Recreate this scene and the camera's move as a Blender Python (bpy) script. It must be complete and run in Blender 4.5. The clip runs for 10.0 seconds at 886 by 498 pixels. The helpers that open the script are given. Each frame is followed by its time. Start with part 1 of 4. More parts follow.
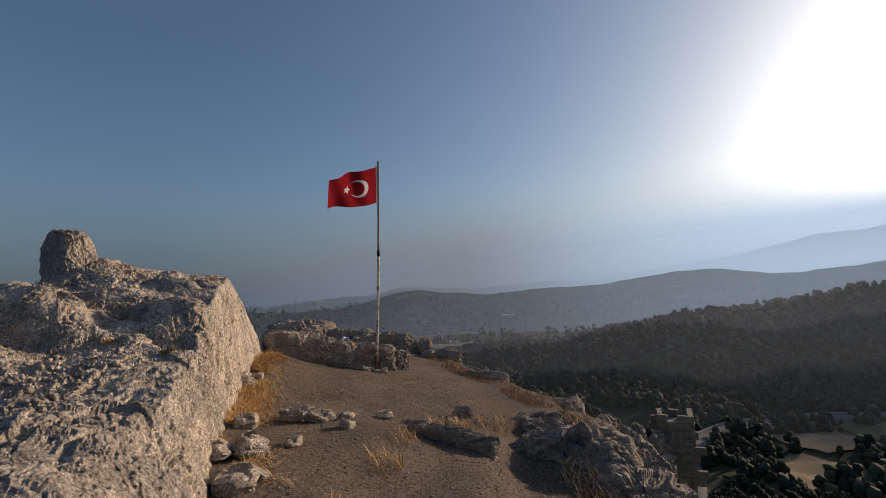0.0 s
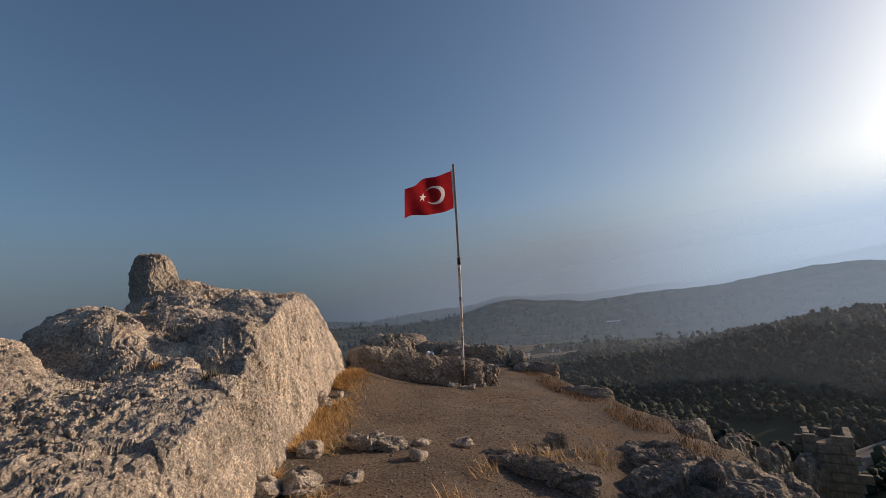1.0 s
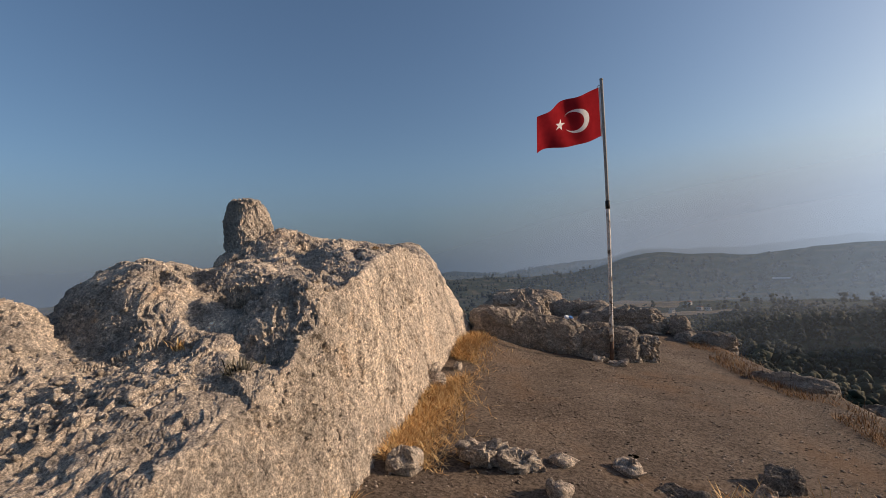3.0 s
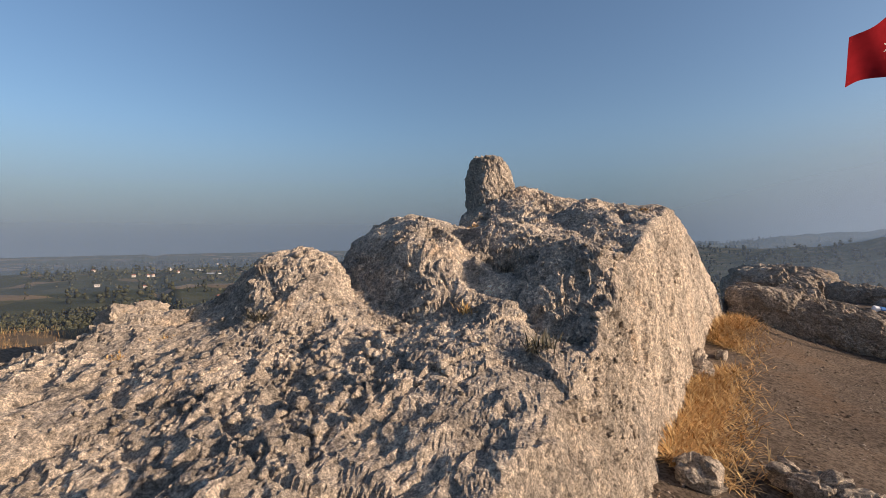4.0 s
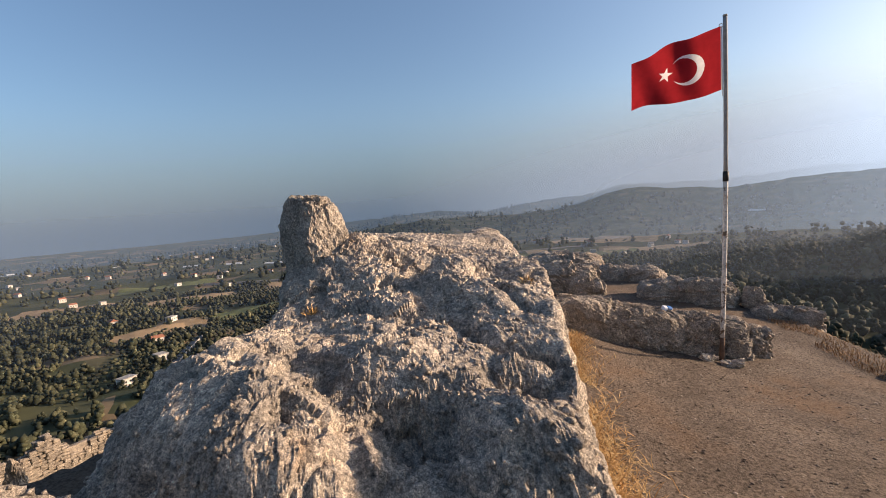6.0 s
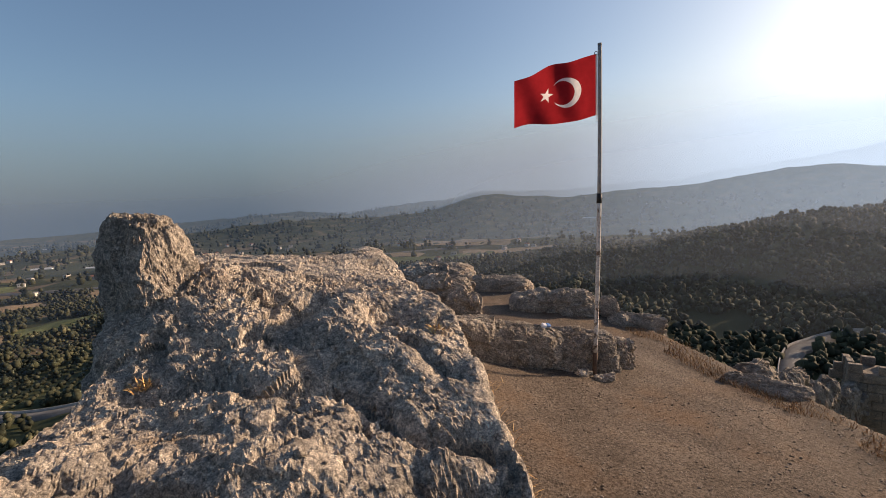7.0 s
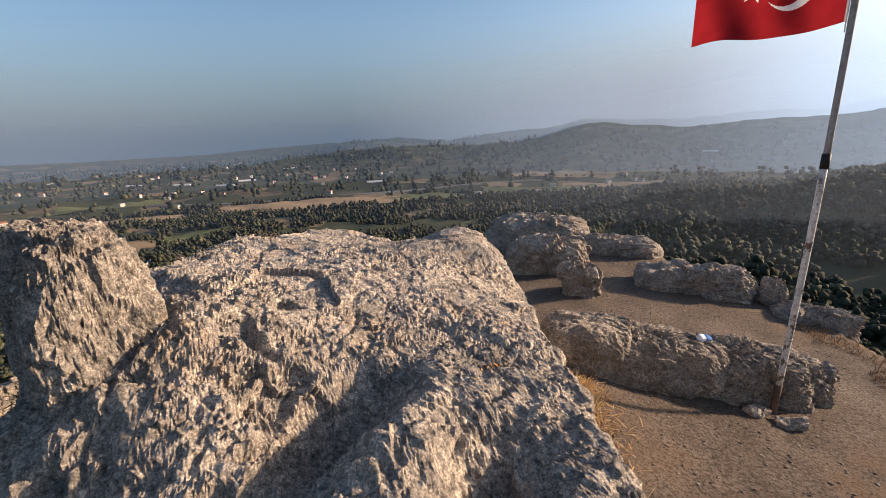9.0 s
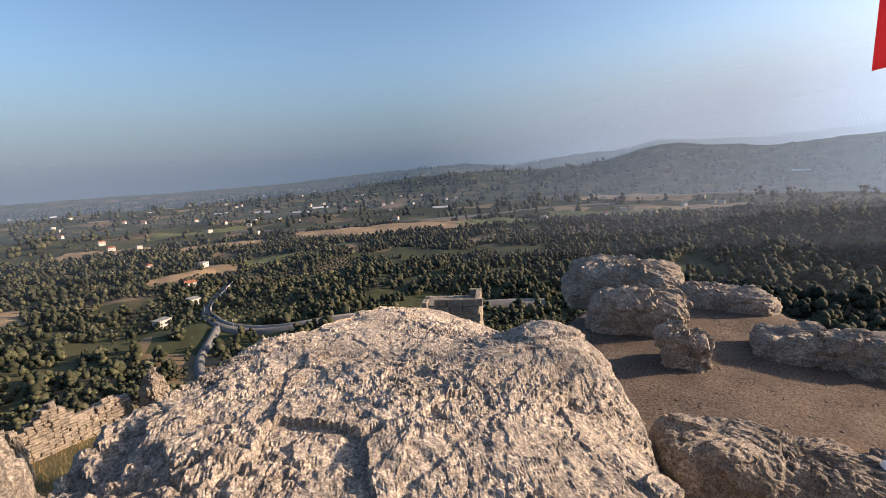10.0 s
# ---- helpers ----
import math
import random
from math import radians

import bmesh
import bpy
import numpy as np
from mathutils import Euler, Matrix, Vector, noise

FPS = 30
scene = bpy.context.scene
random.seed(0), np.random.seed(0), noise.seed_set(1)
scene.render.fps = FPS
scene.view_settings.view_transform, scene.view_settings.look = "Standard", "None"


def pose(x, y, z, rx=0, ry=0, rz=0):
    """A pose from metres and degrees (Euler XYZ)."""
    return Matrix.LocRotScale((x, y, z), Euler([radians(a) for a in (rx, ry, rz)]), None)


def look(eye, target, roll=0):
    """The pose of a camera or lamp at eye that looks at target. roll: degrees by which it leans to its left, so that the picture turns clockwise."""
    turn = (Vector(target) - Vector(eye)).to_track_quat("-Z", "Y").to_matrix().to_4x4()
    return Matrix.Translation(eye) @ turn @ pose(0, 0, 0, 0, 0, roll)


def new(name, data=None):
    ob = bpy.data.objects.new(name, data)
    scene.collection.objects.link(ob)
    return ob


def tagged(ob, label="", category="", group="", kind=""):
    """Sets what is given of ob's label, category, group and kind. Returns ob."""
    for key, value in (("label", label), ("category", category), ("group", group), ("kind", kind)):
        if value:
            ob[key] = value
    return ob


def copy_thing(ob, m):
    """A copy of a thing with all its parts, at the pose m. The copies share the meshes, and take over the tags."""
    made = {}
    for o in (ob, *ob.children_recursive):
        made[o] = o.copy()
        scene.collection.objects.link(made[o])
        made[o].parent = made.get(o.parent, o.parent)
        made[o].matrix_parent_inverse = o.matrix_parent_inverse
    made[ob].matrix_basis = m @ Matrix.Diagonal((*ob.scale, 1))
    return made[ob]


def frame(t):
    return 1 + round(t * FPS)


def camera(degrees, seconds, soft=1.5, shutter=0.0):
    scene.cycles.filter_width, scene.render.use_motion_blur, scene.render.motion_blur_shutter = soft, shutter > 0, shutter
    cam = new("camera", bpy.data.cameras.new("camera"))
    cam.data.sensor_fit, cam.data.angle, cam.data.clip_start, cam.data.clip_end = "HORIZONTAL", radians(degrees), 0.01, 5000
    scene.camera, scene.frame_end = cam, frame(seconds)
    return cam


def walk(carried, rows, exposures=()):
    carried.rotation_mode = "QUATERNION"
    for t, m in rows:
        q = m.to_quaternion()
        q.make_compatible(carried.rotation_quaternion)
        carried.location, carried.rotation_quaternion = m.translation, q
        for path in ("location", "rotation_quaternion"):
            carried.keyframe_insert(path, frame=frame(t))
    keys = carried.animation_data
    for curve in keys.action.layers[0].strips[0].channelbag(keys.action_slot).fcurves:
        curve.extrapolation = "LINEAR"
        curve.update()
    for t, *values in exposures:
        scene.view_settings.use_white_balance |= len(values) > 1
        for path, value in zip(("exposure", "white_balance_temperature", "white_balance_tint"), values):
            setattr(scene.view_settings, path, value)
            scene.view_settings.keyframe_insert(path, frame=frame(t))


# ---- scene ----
cam = camera(87.0, 10.0, soft=0.8)
# seconds, place, turn to the left, tilt up, lean
ROWS = [
    (0, 1.330, 1.447, 1.871, 6.42, 5.80, -2.13),
    (0.5, 1.426, 1.899, 1.879, 13.06, 7.18, -3.69),
    (1, 1.470, 2.371, 1.860, 17.98, 7.63, -4.23),
    (1.5, 1.356, 2.916, 1.807, 19.99, 5.92, -4.22),
    (2, 1.143, 3.565, 1.748, 24.94, 3.27, -4.62),
    (2.2, 1.071, 3.766, 1.856, 27.43, 2.46, -5.49),
    (3.3, 0.532, 4.248, 1.950, 40.12, 2.91, -1.88),
    (3.5, 0.420, 4.251, 1.925, 46.16, 2.17, -1.61),
    (4, -0.168, 4.128, 1.988, 58.22, -1.21, -0.43),
    (4.5, -0.521, 4.119, 2.306, 55.20, -4.82, 1.05),
    (5, -0.878, 4.271, 2.527, 51.73, -4.68, -0.01),
    (5.5, -1.348, 4.404, 2.610, 45.03, -4.32, -0.15),
    (6, -1.575, 4.687, 2.902, 32.81, -4.80, -4.50),
    (6.2, -1.660, 4.829, 2.905, 26.80, -3.89, -5.48),
    (7.3, -2.275, 5.465, 3.176, 14.16, -5.64, -2.28),
    (7.5, -2.323, 5.650, 3.164, 13.11, -5.30, -2.42),
    (8, -2.420, 6.289, 3.269, 15.31, -6.26, -2.53),
    (8.5, -2.775, 6.822, 3.390, 22.57, -7.70, -0.13),
    (9, -3.016, 7.203, 3.491, 28.36, -13.70, -1.99),
    (9.5, -3.366, 7.813, 3.612, 34.21, -16.38, -2.51),
    (10, -3.696, 8.200, 3.813, 36.29, -10.31, -3.36),
]
EXPOSURES = [(0.0, -0.52, 6650, 10), (2.2, -0.36, 6700, 10), (3.5, -0.06, 6700, 10), (4.5, 0.32, 6750, 11), (5.5, 0.50, 6850, 11), (6.2, 0.44, 6950, 12), (7.5, 0.06, 7200, 12), (8.0, 0.06, 7150, 12), (9.0, 0.48, 6850, 12), (10.0, 0.62, 6700, 12)]
walk(cam, [(t, pose(x, y, z, 0, 0, yaw) @ pose(0, 0, 0, 90 + pitch, 0, 0) @ pose(0, 0, 0, 0, 0, lean)) for t, x, y, z, yaw, pitch, lean in ROWS], EXPOSURES)

# ---- light: a low hazy sun ahead and to the right ----
SUN_AZ, SUN_EL = 51.0, 15.5
world = bpy.data.worlds.new("world")
scene.world = world
world.use_nodes = True
wn = world.node_tree
sky = wn.nodes.new("ShaderNodeTexSky")
sky.sky_type, sky.sun_disc = "NISHITA", False
sky.sun_elevation, sky.sun_rotation = radians(SUN_EL), radians(SUN_AZ)
sky.air_density, sky.dust_density, sky.ozone_density = 1.0, 2.6, 3.4
wn.nodes["Background"].inputs["Strength"].default_value = 0.150
wn.links.new(sky.outputs[0], wn.nodes["Background"].inputs["Color"])
sun_dir = Vector((math.sin(radians(SUN_AZ)) * math.cos(radians(SUN_EL)), math.cos(radians(SUN_AZ)) * math.cos(radians(SUN_EL)), math.sin(radians(SUN_EL))))
sun_data = bpy.data.lights.new("sun", "SUN")
sun_data.energy, sun_data.angle, sun_data.color = 6.9, radians(2.5), (1.0, 0.75, 0.54)
sun = new("sun", sun_data)
sun.matrix_world = look(sun_dir * 50, (0, 0, 0))


# ---- noise on arrays ----
def hash3(ix, iy, iz, seed):
    h = (ix * 374761393 + iy * 668265263 + iz * 2147483647 + seed * 974634777) & 0xFFFFFFFF
    h = ((h ^ (h >> 13)) * 1274126177) & 0xFFFFFFFF
    return ((h ^ (h >> 16)) & 0xFFFF) / 65535.0


def vnoise(p, scale, seed=0):
    """Smooth value noise in -1..1 at points p (n x 3), cells of the given size."""
    q = np.asarray(p, float) / scale + 1000.0
    i = np.floor(q).astype(np.int64)
    f = q - i
    f = f * f * (3 - 2 * f)
    out = 0.0
    for dx in (0, 1):
        for dy in (0, 1):
            for dz in (0, 1):
                w = (f[:, 0] if dx else 1 - f[:, 0]) * (f[:, 1] if dy else 1 - f[:, 1]) * (f[:, 2] if dz else 1 - f[:, 2])
                out = out + w * hash3(i[:, 0] + dx, i[:, 1] + dy, i[:, 2] + dz, seed)
    return out * 2 - 1


def cells(p, scale, seed=0):
    """Distance to the nearest of scattered points, 0 to about 1."""
    q = np.asarray(p, float) / scale + 1000.0
    i = np.floor(q).astype(np.int64)
    best = np.full(len(q), 9.0)
    for dx in (-1, 0, 1):
        for dy in (-1, 0, 1):
            for dz in (-1, 0, 1):
                c = i + (dx, dy, dz)
                r = np.stack([hash3(c[:, 0], c[:, 1], c[:, 2], seed + k) for k in (1, 2, 3)], 1)
                best = np.minimum(best, np.linalg.norm(c + r - q, axis=1))
    return best


def chunks(p, scale, seed=0):
    """Broken facets: each scattered point's cell stands at a height and slope of its own, -1..1."""
    q = np.asarray(p, float) / scale + 1000.0
    i = np.floor(q).astype(np.int64)
    best, val = np.full(len(q), 9.0), np.zeros(len(q))
    for dx in (-1, 0, 1):
        for dy in (-1, 0, 1):
            for dz in (-1, 0, 1):
                c = i + (dx, dy, dz)
                r = np.stack([hash3(c[:, 0], c[:, 1], c[:, 2], seed + k) for k in (1, 2, 3)], 1)
                d = q - c - r
                e = np.linalg.norm(d, axis=1)
                tilt = (d * (r[:, (1, 2, 0)] - 0.5)).sum(1)
                near = e < best
                val = np.where(near, hash3(c[:, 0], c[:, 1], c[:, 2], seed + 9) * 2 - 1 + 1.6 * tilt - 0.5 * e, val)
                best = np.where(near, e, best)
    return val


def rocky(p, seed=0, size=1.0):
    """How far weathered limestone stands proud of its rough form, in metres."""
    warp = np.stack([vnoise(p, 0.18 * size, seed + k) for k in (20, 21, 22)], 1) * 0.05 * size
    p = p + warp
    d = 0.055 * vnoise(p, 0.9 * size, seed) + 0.026 * vnoise(p, 0.4 * size, seed + 1)
    d += 0.010 * (1 - 2 * np.abs(vnoise(p, 0.26 * size, seed + 2))) + 0.007 * (1 - 2 * np.abs(vnoise(p, 0.11 * size, seed + 3)))
    d += 0.028 * chunks(p / (1, 1, 0.7), 0.62 * size, seed + 33) + 0.012 * chunks(p, 0.27 * size, seed + 7)
    rubbly = smooth01(-0.1, 0.5, vnoise(p, 0.6 * size, seed + 31))
    d += (0.4 + 0.6 * rubbly) * (0.012 * chunks(p, 0.11 * size, seed + 8) + 0.010 * chunks(p, 0.055 * size, seed + 30)) + (0.3 + rubbly) * 0.007 * chunks(p, 0.034 * size, seed + 32)
    pitted = 0.35 + 0.65 * smooth01(-0.3, 0.4, vnoise(p, 0.7 * size, seed + 40))
    d -= pitted * (0.019 * smooth01(0.25, 0.65, vnoise(p, 0.085 * size, seed + 41)) + 0.015 * smooth01(0.2, 0.6, vnoise(p, 0.042 * size, seed + 42)))
    d -= 0.018 * pitted * smooth01(0.10, 0.0, np.abs(vnoise(p, 0.30 * size, seed + 43)))
    d -= 0.06 * smooth01(0.45, 0.8, vnoise(p, 0.20 * size, seed + 5)) * smooth01(0.0, 0.4, vnoise(p, 0.9 * size, seed + 6))
    return d


def grid_mesh(name, pts, wrap=False, smooth=True):
    """A mesh from an n x m x 3 array of points."""
    n, m, _ = pts.shape
    a = np.arange(n * m).reshape(n, m)
    if wrap:
        a = np.concatenate([a, a[:, :1]], 1)
    quads = np.stack([a[:-1, :-1], a[:-1, 1:], a[1:, 1:], a[1:, :-1]], -1).reshape(-1, 4)
    me = bpy.data.meshes.new(name)
    me.vertices.add(n * m)
    me.vertices.foreach_set("co", pts.reshape(-1).astype(np.float32))
    me.loops.add(len(quads) * 4)
    me.loops.foreach_set("vertex_index", quads.reshape(-1).astype(np.int32))
    me.polygons.add(len(quads))
    me.polygons.foreach_set("loop_start", np.arange(0, len(quads) * 4, 4, dtype=np.int32))
    me.polygons.foreach_set("use_smooth", np.full(len(quads), smooth, dtype=bool))
    me.update(calc_edges=True)
    me.validate()
    return me


def tri_mesh(name, verts, faces, smooth=False):
    me = bpy.data.meshes.new(name)
    me.vertices.add(len(verts))
    me.vertices.foreach_set("co", np.asarray(verts, np.float32).reshape(-1))
    k = faces.shape[1]
    me.loops.add(len(faces) * k)
    me.loops.foreach_set("vertex_index", np.asarray(faces, np.int32).reshape(-1))
    me.polygons.add(len(faces))
    me.polygons.foreach_set("loop_start", np.arange(0, len(faces) * k, k, dtype=np.int32))
    if smooth:
        me.polygons.foreach_set("use_smooth", np.ones(len(faces), dtype=bool))
    me.update(calc_edges=True)
    return me


def normals_of(pts, wrap=False):
    if wrap:
        du = np.roll(pts, -1, 1) - np.roll(pts, 1, 1)
    else:
        du = np.gradient(pts, axis=1)
    n = np.cross(np.gradient(pts, axis=0), du)
    return n / np.maximum(np.linalg.norm(n, axis=2, keepdims=True), 1e-9)


def smooth01(a, b, x):
    s = np.clip((x - a) / (b - a), 0, 1)
    return s * s * (3 - 2 * s)


# ---- materials ----
def material(name, rough=0.9):
    m = bpy.data.materials.new(name)
    m.use_nodes = True
    b = m.node_tree.nodes["Principled BSDF"]
    b.inputs["Roughness"].default_value = rough
    b.inputs["Specular IOR Level"].default_value = 0.25
    return m, m.node_tree, b


def mnoise(nt, scale, detail=6.0, rough=0.6, vec=None):
    n = nt.nodes.new("ShaderNodeTexNoise")
    n.inputs["Scale"].default_value, n.inputs["Detail"].default_value, n.inputs["Roughness"].default_value = scale, detail, rough
    if vec is None:
        g = nt.nodes.new("ShaderNodeNewGeometry")
        vec = g.outputs["Position"]
    nt.links.new(vec, n.inputs["Vector"])
    return n.outputs["Fac"]


def ramp(nt, fac, stops):
    r = nt.nodes.new("ShaderNodeValToRGB")
    els = r.color_ramp.elements
    while len(els) < len(stops):
        els.new(0.5)
    for e, (p, c) in zip(els, stops):
        e.position, e.color = p, (*c, 1)
    nt.links.new(fac, r.inputs["Fac"])
    return r.outputs["Color"]


def mix(nt, fac, a, b, kind="MIX"):
    m = nt.nodes.new("ShaderNodeMix")
    m.data_type, m.blend_type = "RGBA", kind
    for sock, v in ((0, fac), (6, a), (7, b)):
        if isinstance(v, (int, float)):
            m.inputs[sock].default_value = v
        elif isinstance(v, tuple):
            m.inputs[sock].default_value = (*v, 1)
        else:
            nt.links.new(v, m.inputs[sock])
    return m.outputs[2]


def bump(nt, b, height, strength, dist):
    k = nt.nodes.new("ShaderNodeBump")
    k.inputs["Strength"].default_value, k.inputs["Distance"].default_value = strength, dist
    nt.links.new(height, k.inputs["Height"])
    nt.links.new(k.outputs[0], b.inputs["Normal"])


def rock_material(name, pale, mid, dark, warm):
    m, nt, b = material(name, 0.93)
    base = ramp(nt, mnoise(nt, 3.0, 8), [(0.32, dark), (0.5, mid), (0.68, pale)])
    grey = ramp(nt, mnoise(nt, 0.9, 6), [(0.42, (0, 0, 0)), (0.62, (1, 1, 1))])
    base = mix(nt, grey, base, mix(nt, 0.55, base, dark))
    stain = ramp(nt, mnoise(nt, 1.7, 5, 0.7), [(0.58, (0, 0, 0)), (0.72, (0.7, 0.7, 0.7))])
    base = mix(nt, stain, base, warm)
    lichen = ramp(nt, mnoise(nt, 13.0, 6, 0.7), [(0.54, (0, 0, 0)), (0.62, (0.6, 0.6, 0.6))])
    base = mix(nt, lichen, base, mix(nt, 0.42, base, (0.15, 0.14, 0.13)))
    specks = ramp(nt, mnoise(nt, 30.0, 7, 0.8), [(0.535, (0, 0, 0)), (0.60, (0.55, 0.55, 0.55))])
    base = mix(nt, specks, base, mix(nt, 0.75, base, (0.09, 0.082, 0.074)))
    grain = ramp(nt, mnoise(nt, 48.0, 5, 0.75), [(0.34, (0.48, 0.47, 0.46)), (0.58, (1.24, 1.23, 1.21))])
    fleck = ramp(nt, mnoise(nt, 130.0, 3, 0.6), [(0.38, (0.6, 0.6, 0.6)), (0.58, (1.15, 1.15, 1.15))])
    base = mix(nt, 1.0, base, fleck, "MULTIPLY")
    g = nt.nodes.new("ShaderNodeNewGeometry")
    shift = nt.nodes.new("ShaderNodeTexNoise")
    shift.inputs["Scale"].default_value, shift.inputs["Detail"].default_value = 16.0, 3.0
    nt.links.new(g.outputs["Position"], shift.inputs["Vector"])
    moved = nt.nodes.new("ShaderNodeVectorMath")
    moved.operation = "MULTIPLY_ADD"
    moved.inputs[1].default_value = (0.06, 0.06, 0.06)
    nt.links.new(shift.outputs["Color"], moved.inputs[0])
    nt.links.new(g.outputs["Position"], moved.inputs[2])
    for size_, lo_, hi_ in ((24.0, 0.80, 1.24), (60.0, 0.74, 1.28)):
        bits = nt.nodes.new("ShaderNodeTexVoronoi")
        bits.inputs["Scale"].default_value = size_
        nt.links.new(moved.outputs[0], bits.inputs["Vector"])
        one = nt.nodes.new("ShaderNodeSeparateColor")
        nt.links.new(bits.outputs["Color"], one.inputs[0])
        base = mix(nt, 1.0, base, ramp(nt, one.outputs[0], [(0.0, (lo_, lo_, lo_)), (1.0, (hi_, hi_ * 0.99, hi_ * 0.97))]), "MULTIPLY")
    nt.links.new(mix(nt, 1.0, base, grain, "MULTIPLY"), b.inputs["Base Color"])
    fine = mnoise(nt, 26.0, 12, 0.78)
    bump(nt, b, fine, 1.0, 0.065)
    return m


M_ROCK = rock_material("limestone", (0.85, 0.745, 0.64), (0.66, 0.578, 0.50), (0.38, 0.345, 0.31), (0.58, 0.43, 0.30))
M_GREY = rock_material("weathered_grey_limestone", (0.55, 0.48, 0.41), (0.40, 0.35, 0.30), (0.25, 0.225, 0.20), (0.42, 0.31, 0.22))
M_RUIN = rock_material("old_masonry", (0.42, 0.37, 0.31), (0.30, 0.26, 0.22), (0.17, 0.152, 0.135), (0.40, 0.30, 0.2))


def ground_material():
    m, nt, b = material("ground", 0.97)
    g = nt.nodes.new("ShaderNodeNewGeometry")
    dirt = ramp(nt, mnoise(nt, 1.1, 8), [(0.3, (0.088, 0.068, 0.053)), (0.5, (0.128, 0.100, 0.079)), (0.7, (0.172, 0.138, 0.110))])
    spots = ramp(nt, mnoise(nt, 28.0, 5, 0.7), [(0.38, (0.42, 0.40, 0.38)), (0.58, (1.38, 1.38, 1.38))])
    dirt = mix(nt, 1.0, dirt, spots, "MULTIPLY")
    rust = ramp(nt, mnoise(nt, 0.55, 5), [(0.52, (0, 0, 0)), (0.66, (0.6, 0.6, 0.6))])
    dirt = mix(nt, rust, dirt, (0.14, 0.08, 0.042))
    # the land below: scrub, dry grass and fields
    scrub = ramp(nt, mnoise(nt, 0.02, 8, 0.65), [(0.36, (0.035, 0.042, 0.02)), (0.52, (0.07, 0.075, 0.035)), (0.68, (0.16, 0.125, 0.07))])
    vor = nt.nodes.new("ShaderNodeTexVoronoi")
    vor.inputs["Scale"].default_value = 0.011
    nt.links.new(g.outputs["Position"], vor.inputs["Vector"])
    sep = nt.nodes.new("ShaderNodeSeparateColor")
    nt.links.new(vor.outputs["Color"], sep.inputs[0])
    fields = ramp(nt, sep.outputs[0], [(0.0, (0.03, 0.038, 0.018)), (0.55, (0.05, 0.058, 0.026)), (0.8, (0.07, 0.072, 0.036)), (0.9, (0.15, 0.11, 0.065)), (1.0, (0.24, 0.18, 0.11))])
    sepp = nt.nodes.new("ShaderNodeSeparateXYZ")
    nt.links.new(g.outputs["Position"], sepp.inputs[0])
    low = nt.nodes.new("ShaderNodeMapRange")
    low.inputs[1].default_value, low.inputs[2].default_value = -98.0, -106.0
    nt.links.new(sepp.outputs["Z"], low.inputs[0])
    land = mix(nt, low.outputs[0], scrub, fields)
    top = nt.nodes.new("ShaderNodeMapRange")
    top.inputs[1].default_value, top.inputs[2].default_value = -9.0, -2.5
    nt.links.new(sepp.outputs["Z"], top.inputs[0])
    near = nt.nodes.new("ShaderNodeVectorMath")
    near.operation = "LENGTH"
    nt.links.new(g.outputs["Position"], near.inputs[0])
    nr = nt.nodes.new("ShaderNodeMapRange")
    nr.inputs[1].default_value, nr.inputs[2].default_value = 90.0, 50.0
    nt.links.new(near.outputs["Value"], nr.inputs[0])
    mul = nt.nodes.new("ShaderNodeMath")
    mul.operation = "MULTIPLY"
    nt.links.new(top.outputs[0], mul.inputs[0])
    nt.links.new(nr.outputs[0], mul.inputs[1])
    nt.links.new(mix(nt, mul.outputs[0], land, dirt), b.inputs["Base Color"])
    bump(nt, b, mnoise(nt, 20.0, 10, 0.76), 1.0, 0.05)
    return m


M_GROUND = ground_material()


def plain(name, col, rough=0.8, metal=0.0, vary=0.25, scale=8.0):
    m, nt, b = material(name, rough)
    b.inputs["Metallic"].default_value = metal
    lo, hi = tuple(c * (1 - vary) for c in col), tuple(min(1, c * (1 + vary)) for c in col)
    nt.links.new(ramp(nt, mnoise(nt, scale, 6), [(0.3, lo), (0.7, hi)]), b.inputs["Base Color"])
    return m


def leafy(name, lo, mid, hi, pos=True):
    m, nt, b = material(name, 0.85)
    g = nt.nodes.new("ShaderNodeNewGeometry")
    c = ramp(nt, g.outputs["Random Per Island"], [(0.0, lo), (0.55, mid), (1.0, hi)])
    n = ramp(nt, mnoise(nt, 0.9, 4), [(0.3, (0.6, 0.6, 0.6)), (0.7, (1.25, 1.25, 1.25))])
    stand = ramp(nt, mnoise(nt, 0.035, 4), [(0.36, (0.55, 0.6, 0.6)), (0.64, (1.5, 1.42, 1.25))])
    if pos:
        c = mix(nt, 1.0, c, stand, "MULTIPLY")
    nt.links.new(mix(nt, 1.0, c, n, "MULTIPLY"), b.inputs["Base Color"])
    return m


M_TREE = leafy("pine_foliage", (0.024, 0.029, 0.018), (0.043, 0.048, 0.029), (0.082, 0.083, 0.052))
M_RUSTY = leafy("rusty_grass", (0.15, 0.075, 0.035), (0.27, 0.145, 0.065), (0.42, 0.26, 0.12), False)
M_STRAW = leafy("dry_grass", (0.42, 0.22, 0.08), (0.62, 0.40, 0.17), (0.78, 0.58, 0.30), False)


